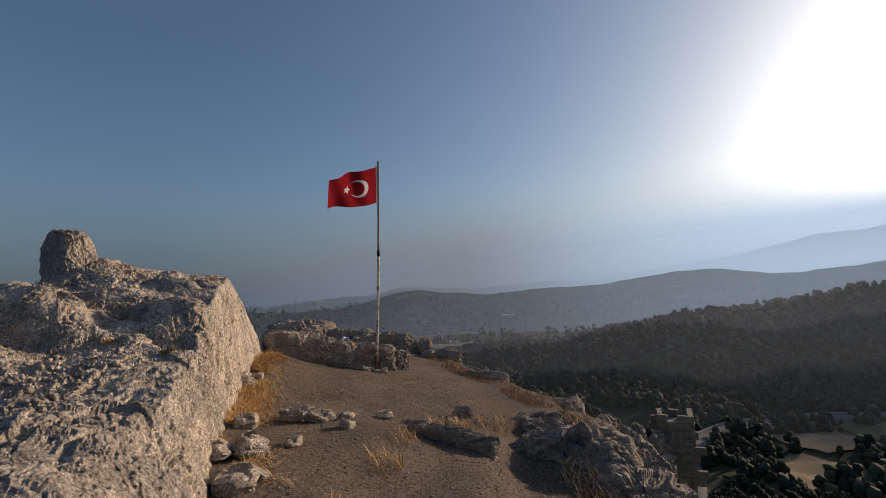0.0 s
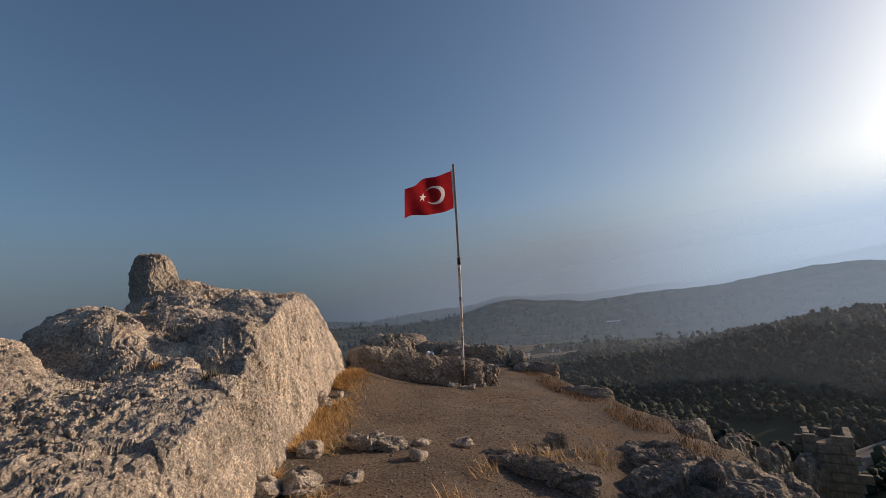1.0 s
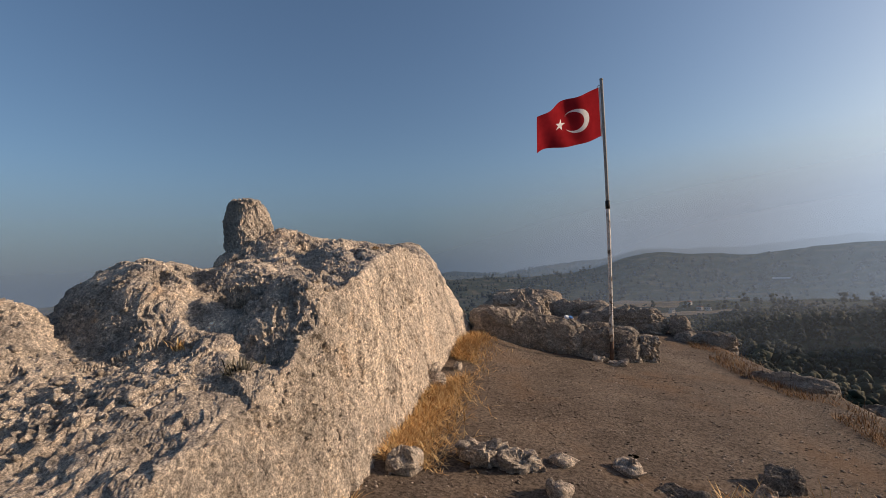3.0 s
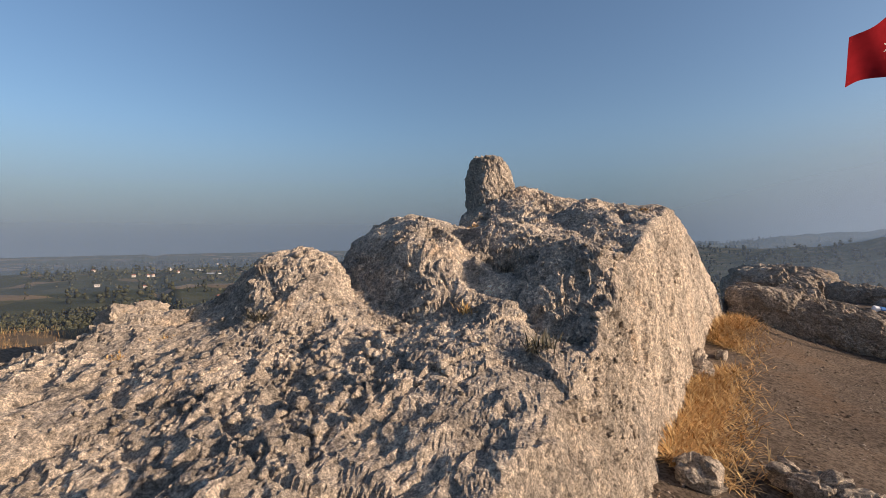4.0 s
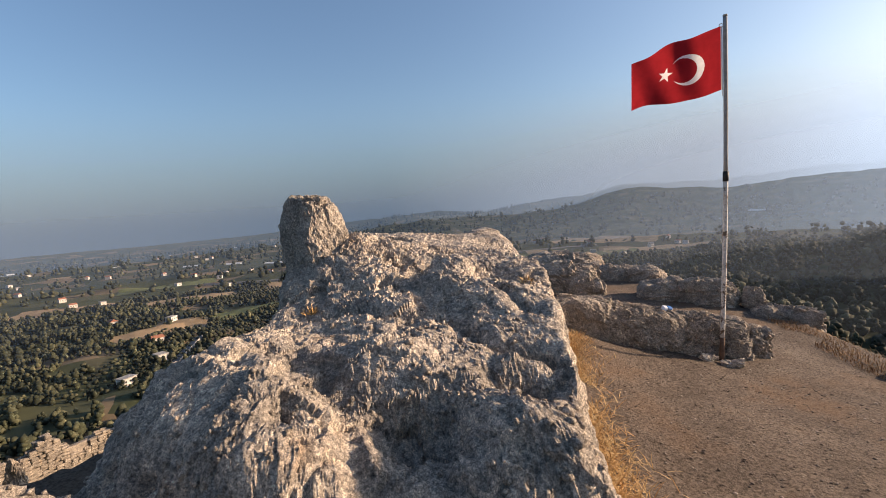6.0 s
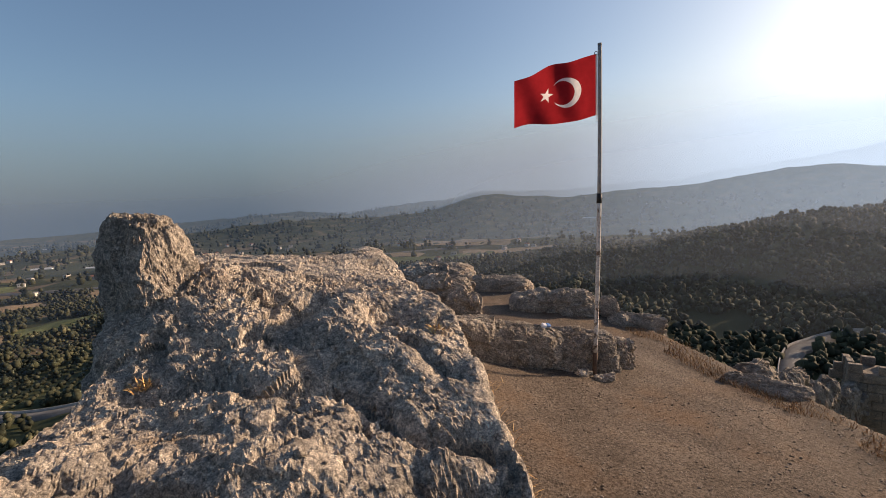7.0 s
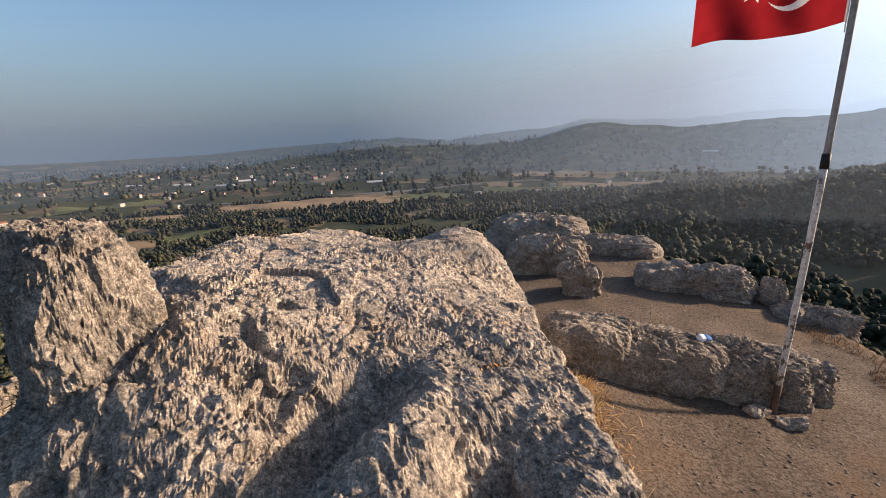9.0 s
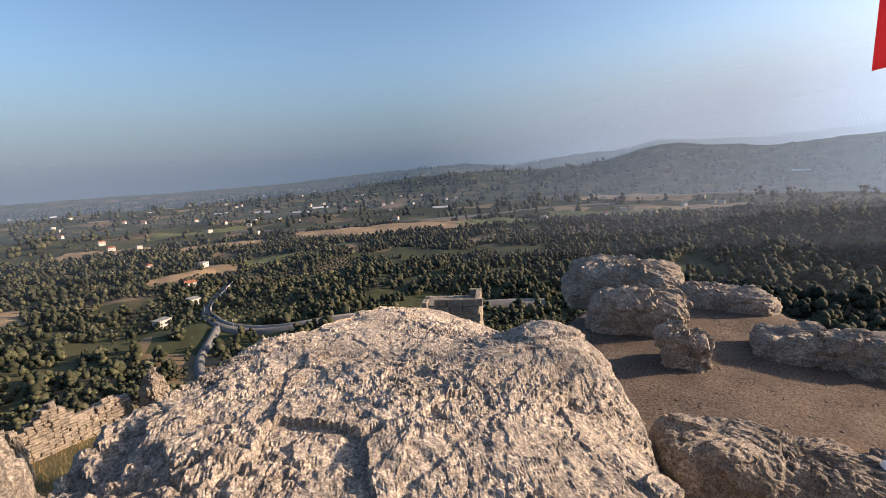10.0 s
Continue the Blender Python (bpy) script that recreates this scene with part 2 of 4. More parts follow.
def haze_material(name, thick, top, bottom, glow=False, boost=2.1):
    """Stand-in sheet for mist and distance haze: lets most light by and scatters the rest forward; it thins out
    upwards.
    """
    m = bpy.data.materials.new(name)
    m.use_nodes = True
    nt = m.node_tree
    nt.nodes.remove(nt.nodes["Principled BSDF"])
    out = nt.nodes["Material Output"]
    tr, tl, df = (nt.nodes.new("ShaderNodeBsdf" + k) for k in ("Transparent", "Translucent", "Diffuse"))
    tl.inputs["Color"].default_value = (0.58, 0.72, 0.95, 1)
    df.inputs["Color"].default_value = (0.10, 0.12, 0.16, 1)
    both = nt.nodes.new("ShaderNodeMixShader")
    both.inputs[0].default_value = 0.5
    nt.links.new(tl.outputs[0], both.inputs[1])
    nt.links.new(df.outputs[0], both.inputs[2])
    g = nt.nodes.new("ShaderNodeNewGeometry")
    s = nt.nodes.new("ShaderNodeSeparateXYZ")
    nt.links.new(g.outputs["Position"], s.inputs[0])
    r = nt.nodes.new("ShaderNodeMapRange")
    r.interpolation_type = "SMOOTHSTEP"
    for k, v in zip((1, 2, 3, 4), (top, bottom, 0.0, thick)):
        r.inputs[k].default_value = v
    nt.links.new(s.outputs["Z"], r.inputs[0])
    # denser towards the sun, to brighten the haze on that side
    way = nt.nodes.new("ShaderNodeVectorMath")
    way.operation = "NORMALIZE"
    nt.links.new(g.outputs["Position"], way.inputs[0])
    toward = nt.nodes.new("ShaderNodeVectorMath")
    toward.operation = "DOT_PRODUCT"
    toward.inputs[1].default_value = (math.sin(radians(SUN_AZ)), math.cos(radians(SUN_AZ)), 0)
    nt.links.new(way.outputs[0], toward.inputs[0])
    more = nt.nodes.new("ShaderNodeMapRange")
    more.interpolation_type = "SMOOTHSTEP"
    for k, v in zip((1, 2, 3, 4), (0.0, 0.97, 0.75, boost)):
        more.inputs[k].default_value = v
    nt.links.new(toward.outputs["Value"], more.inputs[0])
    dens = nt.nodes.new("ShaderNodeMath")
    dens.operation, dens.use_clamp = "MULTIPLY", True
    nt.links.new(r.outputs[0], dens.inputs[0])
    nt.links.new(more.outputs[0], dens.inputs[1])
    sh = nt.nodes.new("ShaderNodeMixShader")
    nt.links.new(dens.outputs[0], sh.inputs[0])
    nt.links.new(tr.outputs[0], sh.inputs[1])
    # far shells: haze light put in as emission
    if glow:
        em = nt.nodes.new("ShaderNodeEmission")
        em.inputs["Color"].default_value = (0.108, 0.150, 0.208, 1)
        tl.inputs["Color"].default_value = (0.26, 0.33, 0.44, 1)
        # painted forward scatter: emission rises towards the sun's bearing
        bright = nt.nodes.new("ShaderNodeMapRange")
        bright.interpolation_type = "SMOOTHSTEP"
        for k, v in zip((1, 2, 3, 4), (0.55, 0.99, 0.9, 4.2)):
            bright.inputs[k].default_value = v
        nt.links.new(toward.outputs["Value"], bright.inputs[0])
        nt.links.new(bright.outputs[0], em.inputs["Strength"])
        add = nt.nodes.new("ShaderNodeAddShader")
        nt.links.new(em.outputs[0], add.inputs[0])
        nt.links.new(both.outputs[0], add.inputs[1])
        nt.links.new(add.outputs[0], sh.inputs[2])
    else:
        nt.links.new(both.outputs[0], sh.inputs[2])
    nt.links.new(sh.outputs[0], out.inputs["Surface"])
    return m


# ---- the lie of the land ----
RIM_Y = (-6, 0, 4.5, 6.5, 8.7, 9.8, 11.2, 12.6, 13.9, 15, 16.3, 17.6, 18.8, 20, 21.5, 24)
RIM_X = (3.2, 3.1, 3.0, 3.0, 3.15, 2.95, 2.5, 2.0, 1.3, 0.7, 0.2, -0.3, -1.3, -3.0, -5.5, -8.0)
FLOOR = -110.0


def land(x, y):
    """Ground height at arrays x, y."""
    x, y = np.asarray(x, float), np.asarray(y, float)
    p = np.stack([x, y, 0 * x], 1)
    z = 0.02 - 0.11 * np.clip(x + 1.9, 0, 8) + 0.15 * np.clip(-1.9 - x, 0, 2.0) + 0.045 * np.clip(13.6 - y, -2, 16)
    z = z + 0.035 * vnoise(p, 1.3, 31) + 0.012 * vnoise(p, 0.35, 32) + 0.006 * vnoise(p, 0.12, 33)
    # a bank of earth in the corner under the rock
    z = z + 0.28 * np.exp(-((x + 4.2) / 0.9) ** 2 - ((y - 12.0) / 1.2) ** 2)
    # a worn ledge across the path
    z = z - 0.16 * smooth01(8.9, 8.3, y + 0.35 * x + 0.25 * vnoise(p, 0.8, 34)) * smooth01(-0.6, 0.6, x)
    z = z - 0.28 * smooth01(9.4, 8.8, y + 0.3 * vnoise(p, 0.7, 44)) * smooth01(1.0, 1.7, x)
    east = x - np.interp(y, RIM_Y, RIM_X) + 0.25 * vnoise(p, 1.1, 35)
    west = -7.3 - x
    north, south = y - 22.0, -8.0 - y
    ward = smooth01(30, 24, y) * smooth01(-40, -20, y)
    d = np.maximum(np.maximum(east, north), south)
    d = np.maximum(d, np.maximum(west, 0) * (1 - ward) + np.maximum(west - np.interp(y, (2, 10, 20), (34, 42, 42)), -1) * ward)
    drop = np.where(d > 0, (-FLOOR) * (1 - np.exp(-np.maximum(d, 0) / 75.0)), 0)
    drop = drop + 5.0 * (1 - np.exp(-np.maximum(west, 0) / 2.5)) * ward
    # a second, lower terrace of the ward
    drop = drop + 10.0 * smooth01(14, 36, -x) * smooth01(3, 9, y) * ward
    z = z - drop + np.clip(d / 30, 0, 1) * (3.5 * vnoise(p, 45, 36) + 1.2 * vnoise(p, 14, 37))
    r, az = np.hypot(x, y), np.degrees(np.arctan2(x, y))
    e1 = np.interp(az, (-26, -20, -11, -6, 0, 7, 13.5, 20, 28, 35, 41, 55, 75, 110), (-12, -11.4, -10.0, -8.9, -7.0, -6.3, -4.4, -2.7, -1.6, -0.4, 1.4, 2.5, 3.0, -8))
    r1 = np.interp(az, (-10, 10, 40), (560, 680, 860))
    c1 = np.maximum(np.tan(np.radians(e1)) * r1 - FLOOR - 8, 0) * smooth01(-26, -16, az)
    w1 = np.where(r < r1, 150.0, 420.0)
    h1 = c1 * np.exp(-((r - r1) / w1) ** 2)
    e2 = np.interp(az, (-75, -60, -52, -45, -38, -30, -25, -20, -16, -11, -9, -4, -1, 2, 7, 10.5, 14, 17, 23, 32, 42, 60, 90), (-2.9, -2.4, -2.1, -1.6, -1.1, -0.6, -0.4, 0.1, 0.3, 1.0, 0.9, 1.0, 0.8, 1.1, 1.7, 1.5, 1.9, 2.0, 2.3, 2.6, 2.8, 3, 2))
    h2 = np.maximum(np.tan(np.radians(e2)) * 2500 - FLOOR, 0) * np.exp(-((r - 2500) / 620.0) ** 2)
    e3 = np.interp(az, (-95, -60, -48, -40, -34, -28, -20, -12, -4, 2, 7, 14, 20, 25, 32, 42, 60, 90), (-1.5, -1.3, -1.0, -0.6, -0.35, -0.5, 0.2, 0.4, 0.5, 0.8, 1.2, 1.7, 2.4, 3.0, 4.4, 5.4, 5, 4))
    h3 = np.maximum(np.tan(np.radians(e3)) * 4200 - FLOOR, 0) * np.exp(-((r - 4200) / 420.0) ** 2)
    far = np.clip((r - 120) / 200, 0, 1)
    hills = h1 + h2 + h3
    rough = np.clip(hills / 40, 0, 1)
    z = z + far * (hills + rough * (9 * vnoise(p, 130, 38) + 5 * vnoise(p, 50, 39) + 26 * np.clip((r - 1100) / 700, 0, 1) * vnoise(p, 380, 41)) + 2.0 * vnoise(p, 160, 40))
    return z


def ground_z(x, y):
    return float(land(np.array([x]), np.array([y]))[0])


# one sheet in rings round the path, finer near it, out to the horizon
CX, CY = -0.5, 9.0
rings = np.concatenate([np.arange(0.05, 17, 0.11), 17 * np.exp(np.linspace(0.01, math.log(4750 / 17.0), 230))])
ang = np.radians(np.arange(0, 360, 0.75))
gx, gy = CX + rings[:, None] * np.sin(ang), CY + rings[:, None] * np.cos(ang)
gz = land(gx.ravel(), gy.ravel()).reshape(gx.shape)
ground = new("ground", grid_mesh("ground", np.stack([gx, gy, gz], 2), wrap=True))
ground.data.materials.append(M_GROUND)
tagged(ground, "trodden stony dirt hilltop falling to a wooded valley and fields", "ground", kind="structure")

# ---- valley mist and haze painted by thin shells, denser further off, the far three glowing ----
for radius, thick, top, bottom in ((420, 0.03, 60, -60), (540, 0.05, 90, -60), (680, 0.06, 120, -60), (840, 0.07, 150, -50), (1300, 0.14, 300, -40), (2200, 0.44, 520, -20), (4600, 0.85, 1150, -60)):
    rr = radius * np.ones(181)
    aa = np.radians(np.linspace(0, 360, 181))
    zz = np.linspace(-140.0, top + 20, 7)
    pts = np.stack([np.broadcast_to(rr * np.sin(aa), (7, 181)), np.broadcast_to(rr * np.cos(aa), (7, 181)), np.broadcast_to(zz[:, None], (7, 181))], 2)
    mist = new("backdrop_haze", grid_mesh("backdrop_haze", pts))
    mist.data.materials.append(haze_material("mist", thick, top, bottom, radius > 1200, 1.2 if radius < 1000 else 2.3))
    tagged(mist, "thin grey-blue shell standing in for valley mist and distance haze, far ones glowing", "mist", kind="structure")

# ---- the great rock: a cut face beside the path, a stepped top, a cliff behind ----
SY = (-0.5, 2.2, 3.65, 4.25, 4.85, 5.65, 6.2, 6.6, 7.0, 7.4, 8.0, 9.0, 10.0, 11.5, 12.8, 13.8, 15.0)
FOOT = (-0.7, -0.1, 0.30, -0.20, -0.78, -1.34, -1.67, -1.88, -2.09, -2.28, -2.58, -3.02, -3.50, -4.10, -4.45, -4.9, -5.8)
IN = (1.0, 1.1, 1.25, 0.9, 0.5, 0.22, 0.18, 0.18, 0.20, 0.18, 0.18, 0.20, 0.26, 0.4, 0.6, 0.8, 1.0)
EDGE = (0.9, 0.85, 1.0, 1.05, 1.15, 1.28, 1.46, 1.70, 1.85, 1.98, 2.13, 2.27, 2.22, 1.95, 1.5, 1.1, 0.5)
RIMX = (-3.5, -3.9, -4.15, -4.25, -4.3, -4.35, -4.5, -4.65, -4.85, -5.1, -5.8, -6.4, -6.7, -7.0, -7.4, -7.6, -7.6)
RIMZ = (1.0, 1.15, 1.35, 1.45, 1.6, 1.72, 1.95, 2.08, 2.12, 2.18, 2.32, 2.62, 2.62, 2.45, 2.0, 1.5, 0.8)


def great_rock():
    ys = np.concatenate([np.arange(-0.5, 3.4, 0.04), np.arange(3.4, 11.6, 0.015), np.arange(11.6, 15.0, 0.03)])
    foot, inn, edge, rx, rz = (np.interp(ys, SY, a) for a in (FOOT, IN, EDGE, RIMX, RIMZ))
    k = np.ones(13) / 13
    foot, inn, edge, rx, rz = (np.convolve(np.pad(a, 6, mode="edge"), k, "valid") for a in (foot, inn, edge, rx, rz))
    along = np.stack([ys, 0 * ys, 0 * ys], 1)
    edge = edge + 0.05 * vnoise(along, 0.55, 91) + 0.03 * vnoise(along, 0.2, 92)
    inn = inn + 0.05 * vnoise(along, 0.45, 93) + 0.025 * vnoise(along, 0.17, 94)
    zf = land(foot, ys) - 0.25
    nf, nt_, nc = 96, 260, 50
    x, z = np.zeros((len(ys), nf + nt_ + nc)), np.zeros((len(ys), nf + nt_ + nc))
    f = np.linspace(0, 1, nf)
    x[:, :nf] = foot[:, None] - inn[:, None] * f ** 1.5
    z[:, :nf] = zf[:, None] + (edge - zf)[:, None] * f
    s = np.linspace(0, 1, nt_ + 1)[1:]
    x[:, nf:nf + nt_] = (foot - inn)[:, None] + (rx - foot + inn)[:, None] * s
    z[:, nf:nf + nt_] = edge[:, None] + (rz - edge)[:, None] * np.minimum(s * 1.15, 1) ** 0.8
    c = np.linspace(0, 1, nc + 1)[1:]
    x[:, nf + nt_:] = rx[:, None] - 1.3 * c ** 1.6
    z[:, nf + nt_:] = rz[:, None] - 9.0 * c
    Y = np.broadcast_to(ys[:, None], x.shape)
    top = smooth01(0, 14, np.arange(x.shape[1]) - nf) * smooth01(0, 14, nf + nt_ + 6 - np.arange(x.shape[1]))

    def lump(cx, cy, rx_, ry_, h):
        return top * h * np.exp(-((x - cx) / rx_) ** 2 - ((Y - cy) / ry_) ** 2)

    def slab(cx, cy, rx_, ry_, h):
        return top * h * np.exp(-((x - cx) / rx_) ** 4 - ((Y - cy) / ry_) ** 4)

    # two humps on the west rim with a scooped hollow before them
    z = z + slab(-3.95, 5.0, 0.75, 0.36, 0.24) + slab(-3.8, 5.95, 0.95, 0.38, 0.28) + lump(-3.15, 5.55, 0.5, 0.3, -0.12) + lump(-3.2, 4.75, 0.45, 0.3, -0.14)
    z = z + lump(-4.3, 6.55, 0.5, 0.3, 0.10) + lump(-2.95, 6.5, 0.2, 0.2, -0.20) + lump(-2.40, 6.55, 0.28, 0.24, 0.14) + lump(-3.4, 6.75, 0.35, 0.25, 0.10) + lump(-2.5, 4.2, 0.8, 0.5, -0.08)
    # a niche under the lip of the hewn edge
    z = z + lump(-2.62, 7.0, 0.16, 0.12, -0.20) + lump(-2.35, 7.2, 0.2, 0.15, -0.10)
    # hollows before the stub, and the slope up to it
    z = z + lump(-5.15, 8.4, 0.5, 0.5, 0.26) + lump(-4.28, 8.55, 0.2, 0.32, -0.36) + lump(-3.58, 8.55, 0.18, 0.2, -0.26) + lump(-3.9, 8.45, 0.2, 0.25, 0.12) + lump(-3.45, 8.05, 0.35, 0.2, 0.08)
    z = z + lump(-5.2, 10.5, 0.8, 0.9, 0.12) + lump(-5.05, 11.6, 0.5, 0.8, 0.36)
    # steps across the top, a groove before each
    wave = 0.10 * np.sin(x * 3.1) + 0.07 * np.sin(x * 7.3 + 1.0)
    for at_, deep_, broad_ in ((7.42, -0.15, 0.09), (7.98, -0.09, 0.07), (6.15, -0.07, 0.08)):
        z = z + top * deep_ * np.exp(-((Y - at_ - wave) / broad_) ** 2) * smooth01(-5.2, -4.2, x)
    z = z + top * 0.03 * np.sin((Y + 0.25 * x) * 5.2 + 1.2 * np.sin(x * 1.7)) * smooth01(9.5, 6, Y)
    for _ in range(3):
        x[:, 1:-1] = (x[:, :-2] + 2 * x[:, 1:-1] + x[:, 2:]) / 4
        z[:, 1:-1] = (z[:, :-2] + 2 * z[:, 1:-1] + z[:, 2:]) / 4
    pts = np.stack([x, Y, z], 2)
    n = normals_of(pts)
    if n[len(ys) // 2, nf + 60, 2] < 0:
        n = -n
    flat = pts.reshape(-1, 3)
    d = rocky(flat, 11).reshape(x.shape)
    smoothness = 0.66 + 0.34 * smooth01(10.0, 8.7, Y)
    side = 1 - smooth01(-8, 6, np.arange(x.shape[1]) - nf) + 0 * x
    d = d + side * (0.016 * vnoise(flat / (1, 1, 3.0), 0.10, 81) + 0.016 * chunks(flat / (1, 1, 1.6), 0.07, 82) + 0.03 * vnoise(flat, 0.45, 83)).reshape(x.shape)
    pts = pts + n * (d * smoothness * (0.75 + 0.35 * top))[:, :, None]
    ob = new("great_rock", grid_mesh("great_rock", pts, smooth=False))
    ob.data.materials.append(M_ROCK)
    tagged(ob, "great pitted pale limestone outcrop with a hewn side face", "rock")
    seen = (ys > 3.5) & (ys < 12.3)
    return pts[:, nf + 4:nf + nt_ - 4].reshape(-1, 3), pts[seen][:, 20:nf + nt_ + 8].reshape(-1, 3), n[seen][:, 20:nf + nt_ + 8].reshape(-1, 3)


rock_top, rock_skin, rock_out = great_rock()


def on_rock(x, y):
    """Places on the top of the great rock nearest to x, y."""
    out = []
    for a, b in zip(x, y):
        near = rock_top[np.abs(rock_top[:, 1] - b) < 0.03]
        out.append(near[np.argmin(np.abs(near[:, 0] - a))])
    return np.array(out)


def boulder(name, centre, size, turn=0.0, seed=0, label="", res=34, box=3.0, rough=1.0, mat=None, group="", shear=0.0, taper=0.0, facets=1.0):
    """A weathered lump of rock: a rounded box, roughened."""
    n, m = res, res * 2
    th, ph = np.linspace(0.02, math.pi - 0.02, n)[:, None], np.linspace(0, 2 * math.pi, m, endpoint=False)[None]
    v = np.stack([np.sin(th) * np.cos(ph), np.sin(th) * np.sin(ph), np.cos(th) + 0 * ph], 2)
    v = v / (np.abs(v) ** box).sum(2, keepdims=True) ** (1 / box)
    p = v * np.array(size) / 2
    p[..., :2] *= (1 - taper * v[..., 2:3])
    p[..., 2] += shear * p[..., 0]
    c, s = math.cos(radians(turn)), math.sin(radians(turn))
    p = np.stack([p[..., 0] * c - p[..., 1] * s, p[..., 0] * s + p[..., 1] * c, p[..., 2]], 2)
    u = v / np.linalg.norm(v, axis=2, keepdims=True)
    q = (p + np.array(centre)).reshape(-1, 3)
    k = min(1.0, min(size) / 0.9)
    p = p + u * (rocky(q, seed, max(0.3, 0.8 * k)) * rough * max(0.2, k) * 1.5).reshape(n, m)[:, :, None]
    least = min(size)
    if facets:
        p = p + u * (facets * least * (0.10 * chunks(q, 0.55 * least + 0.05, seed + 3) + 0.05 * chunks(q, 0.25 * least + 0.03, seed + 4))).reshape(n, m)[:, :, None]
    ob = new(name, grid_mesh(name, p, wrap=True, smooth=False))
    ob.location = centre
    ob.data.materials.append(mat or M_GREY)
    return tagged(ob, label or "weathered grey limestone boulder on the ground", "rock", group)


# upright stub of rock on the west rim
boulder("rock_stub", (-5.52, 8.25, 2.19), (0.80, 0.72, 1.98), -10, 5, "upright pale stub of limestone on the rim", res=130, box=5.5, rough=0.7, taper=0.36, mat=M_ROCK, facets=0.3)
boulder("rock_buttress", (-5.62, 8.25, 0.72), (1.10, 1.05, 3.1), -12, 6, "rubbly limestone buttress under the stub", res=100, box=3.0, mat=M_ROCK, facets=0.4)

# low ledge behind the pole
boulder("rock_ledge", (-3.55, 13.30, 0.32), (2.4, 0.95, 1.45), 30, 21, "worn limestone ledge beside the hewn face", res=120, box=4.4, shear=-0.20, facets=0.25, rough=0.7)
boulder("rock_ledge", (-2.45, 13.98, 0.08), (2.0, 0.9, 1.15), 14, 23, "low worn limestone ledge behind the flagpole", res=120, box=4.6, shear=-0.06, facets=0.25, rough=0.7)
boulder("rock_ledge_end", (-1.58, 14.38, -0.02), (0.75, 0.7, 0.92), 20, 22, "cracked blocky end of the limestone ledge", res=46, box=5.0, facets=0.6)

# rocks along the far end of the hilltop
FAR_ROCKS = ((-7.0, 20.6, 0.35, 2.9, 1.7, 1.5, 5), (-4.7, 20.4, 0.2, 2.2, 1.2, 0.9, -10), (-6.0, 18.0, 0.35, 2.0, 1.3, 1.45, 18),
             (-2.85, 18.2, 0.15, 2.4, 1.1, 1.05, 16), (-0.75, 18.0, -0.35, 1.5, 0.9, 0.85, 8), (-1.35, 18.5, -0.05, 0.5, 0.5, 0.9, 0), (0.9, 14.2, -0.42, 1.3, 0.7, 0.5, -40))
for i, (x, y, z, a, b, c, turn) in enumerate(FAR_ROCKS):
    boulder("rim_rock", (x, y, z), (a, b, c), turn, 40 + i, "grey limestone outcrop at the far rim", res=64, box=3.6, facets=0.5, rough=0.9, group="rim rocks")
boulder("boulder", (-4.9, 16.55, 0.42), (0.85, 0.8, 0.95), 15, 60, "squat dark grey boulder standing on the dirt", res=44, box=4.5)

# outcrop along the east rim
EAST_ROCKS = ((2.35, 8.75, -0.72, 1.8, 1.5, 1.05, -25), (2.95, 7.5, -0.98, 1.2, 1.9, 1.1, -8), (2.75, 6.1, -0.92, 1.0, 1.3, 0.9, 10), (0.25, 8.36, -0.07, 1.4, 0.34, 0.24, -22),
              (0.98, 8.02, -0.20, 0.62, 0.42, 0.36, -18), (0.68, 9.22, -0.06, 0.32, 0.26, 0.30, 20), (3.35, 9.6, -1.2, 1.2, 1.5, 1.2, -10), (2.5, 12.3, -0.95, 1.0, 1.3, 0.9, -25), (1.95, 9.55, -0.33, 0.9, 0.6, 0.4, 20))
for i, (x, y, z, a, b, c, turn) in enumerate(EAST_ROCKS):
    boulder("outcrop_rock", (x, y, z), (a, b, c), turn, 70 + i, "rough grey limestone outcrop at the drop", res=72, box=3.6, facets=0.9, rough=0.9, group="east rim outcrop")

# loose stones on the path
STONES = ((-1.54, 7.86, 0.44, 0.30, 0.24), (-1.2, 7.96, 0.40, 0.24, 0.18), (-0.74, 7.72, 0.22, 0.16, 0.14), (-1.95, 7.3, 0.34, 0.28, 0.20), (-1.34, 6.24, 0.30, 0.26, 0.26), (-1.60, 6.0, 0.32, 0.26, 0.20),
          (-0.98, 5.4, 0.32, 0.26, 0.26), (-1.06, 6.73, 0.22, 0.15, 0.10), (-3.42, 10.42, 0.18, 0.14, 0.16), (-3.25, 9.5, 0.34, 0.30, 0.34), (-1.75, 13.4, 0.36, 0.22, 0.12), (-2.1, 13.45, 0.3, 0.2, 0.12),
          (0.55, 8.75, 0.22, 0.16, 0.14), (-0.45, 8.6, 0.26, 0.18, 0.14), (-0.95, 8.3, 0.20, 0.15, 0.10), (0.9, 8.8, 0.16, 0.12, 0.12))
for i, (x, y, a, b, c) in enumerate(STONES):
    boulder("loose_stone", (x, y, ground_z(x, y) + c * 0.28), (a, b, c), i * 37, 90 + i, "loose pale limestone on the trodden dirt", res=24, box=4.0, facets=2.2, mat=M_ROCK, group="loose stones")


def part(name, me, mat, parent, label=""):
    ob = new(name, me)
    ob.parent = parent
    if mat:
        ob.data.materials.append(mat)
    return tagged(ob, label) if label else ob


def empty(name, at, label, category, group="", kind=""):
    ob = new(name)
    ob.location = at
    return tagged(ob, label, category, group, kind)


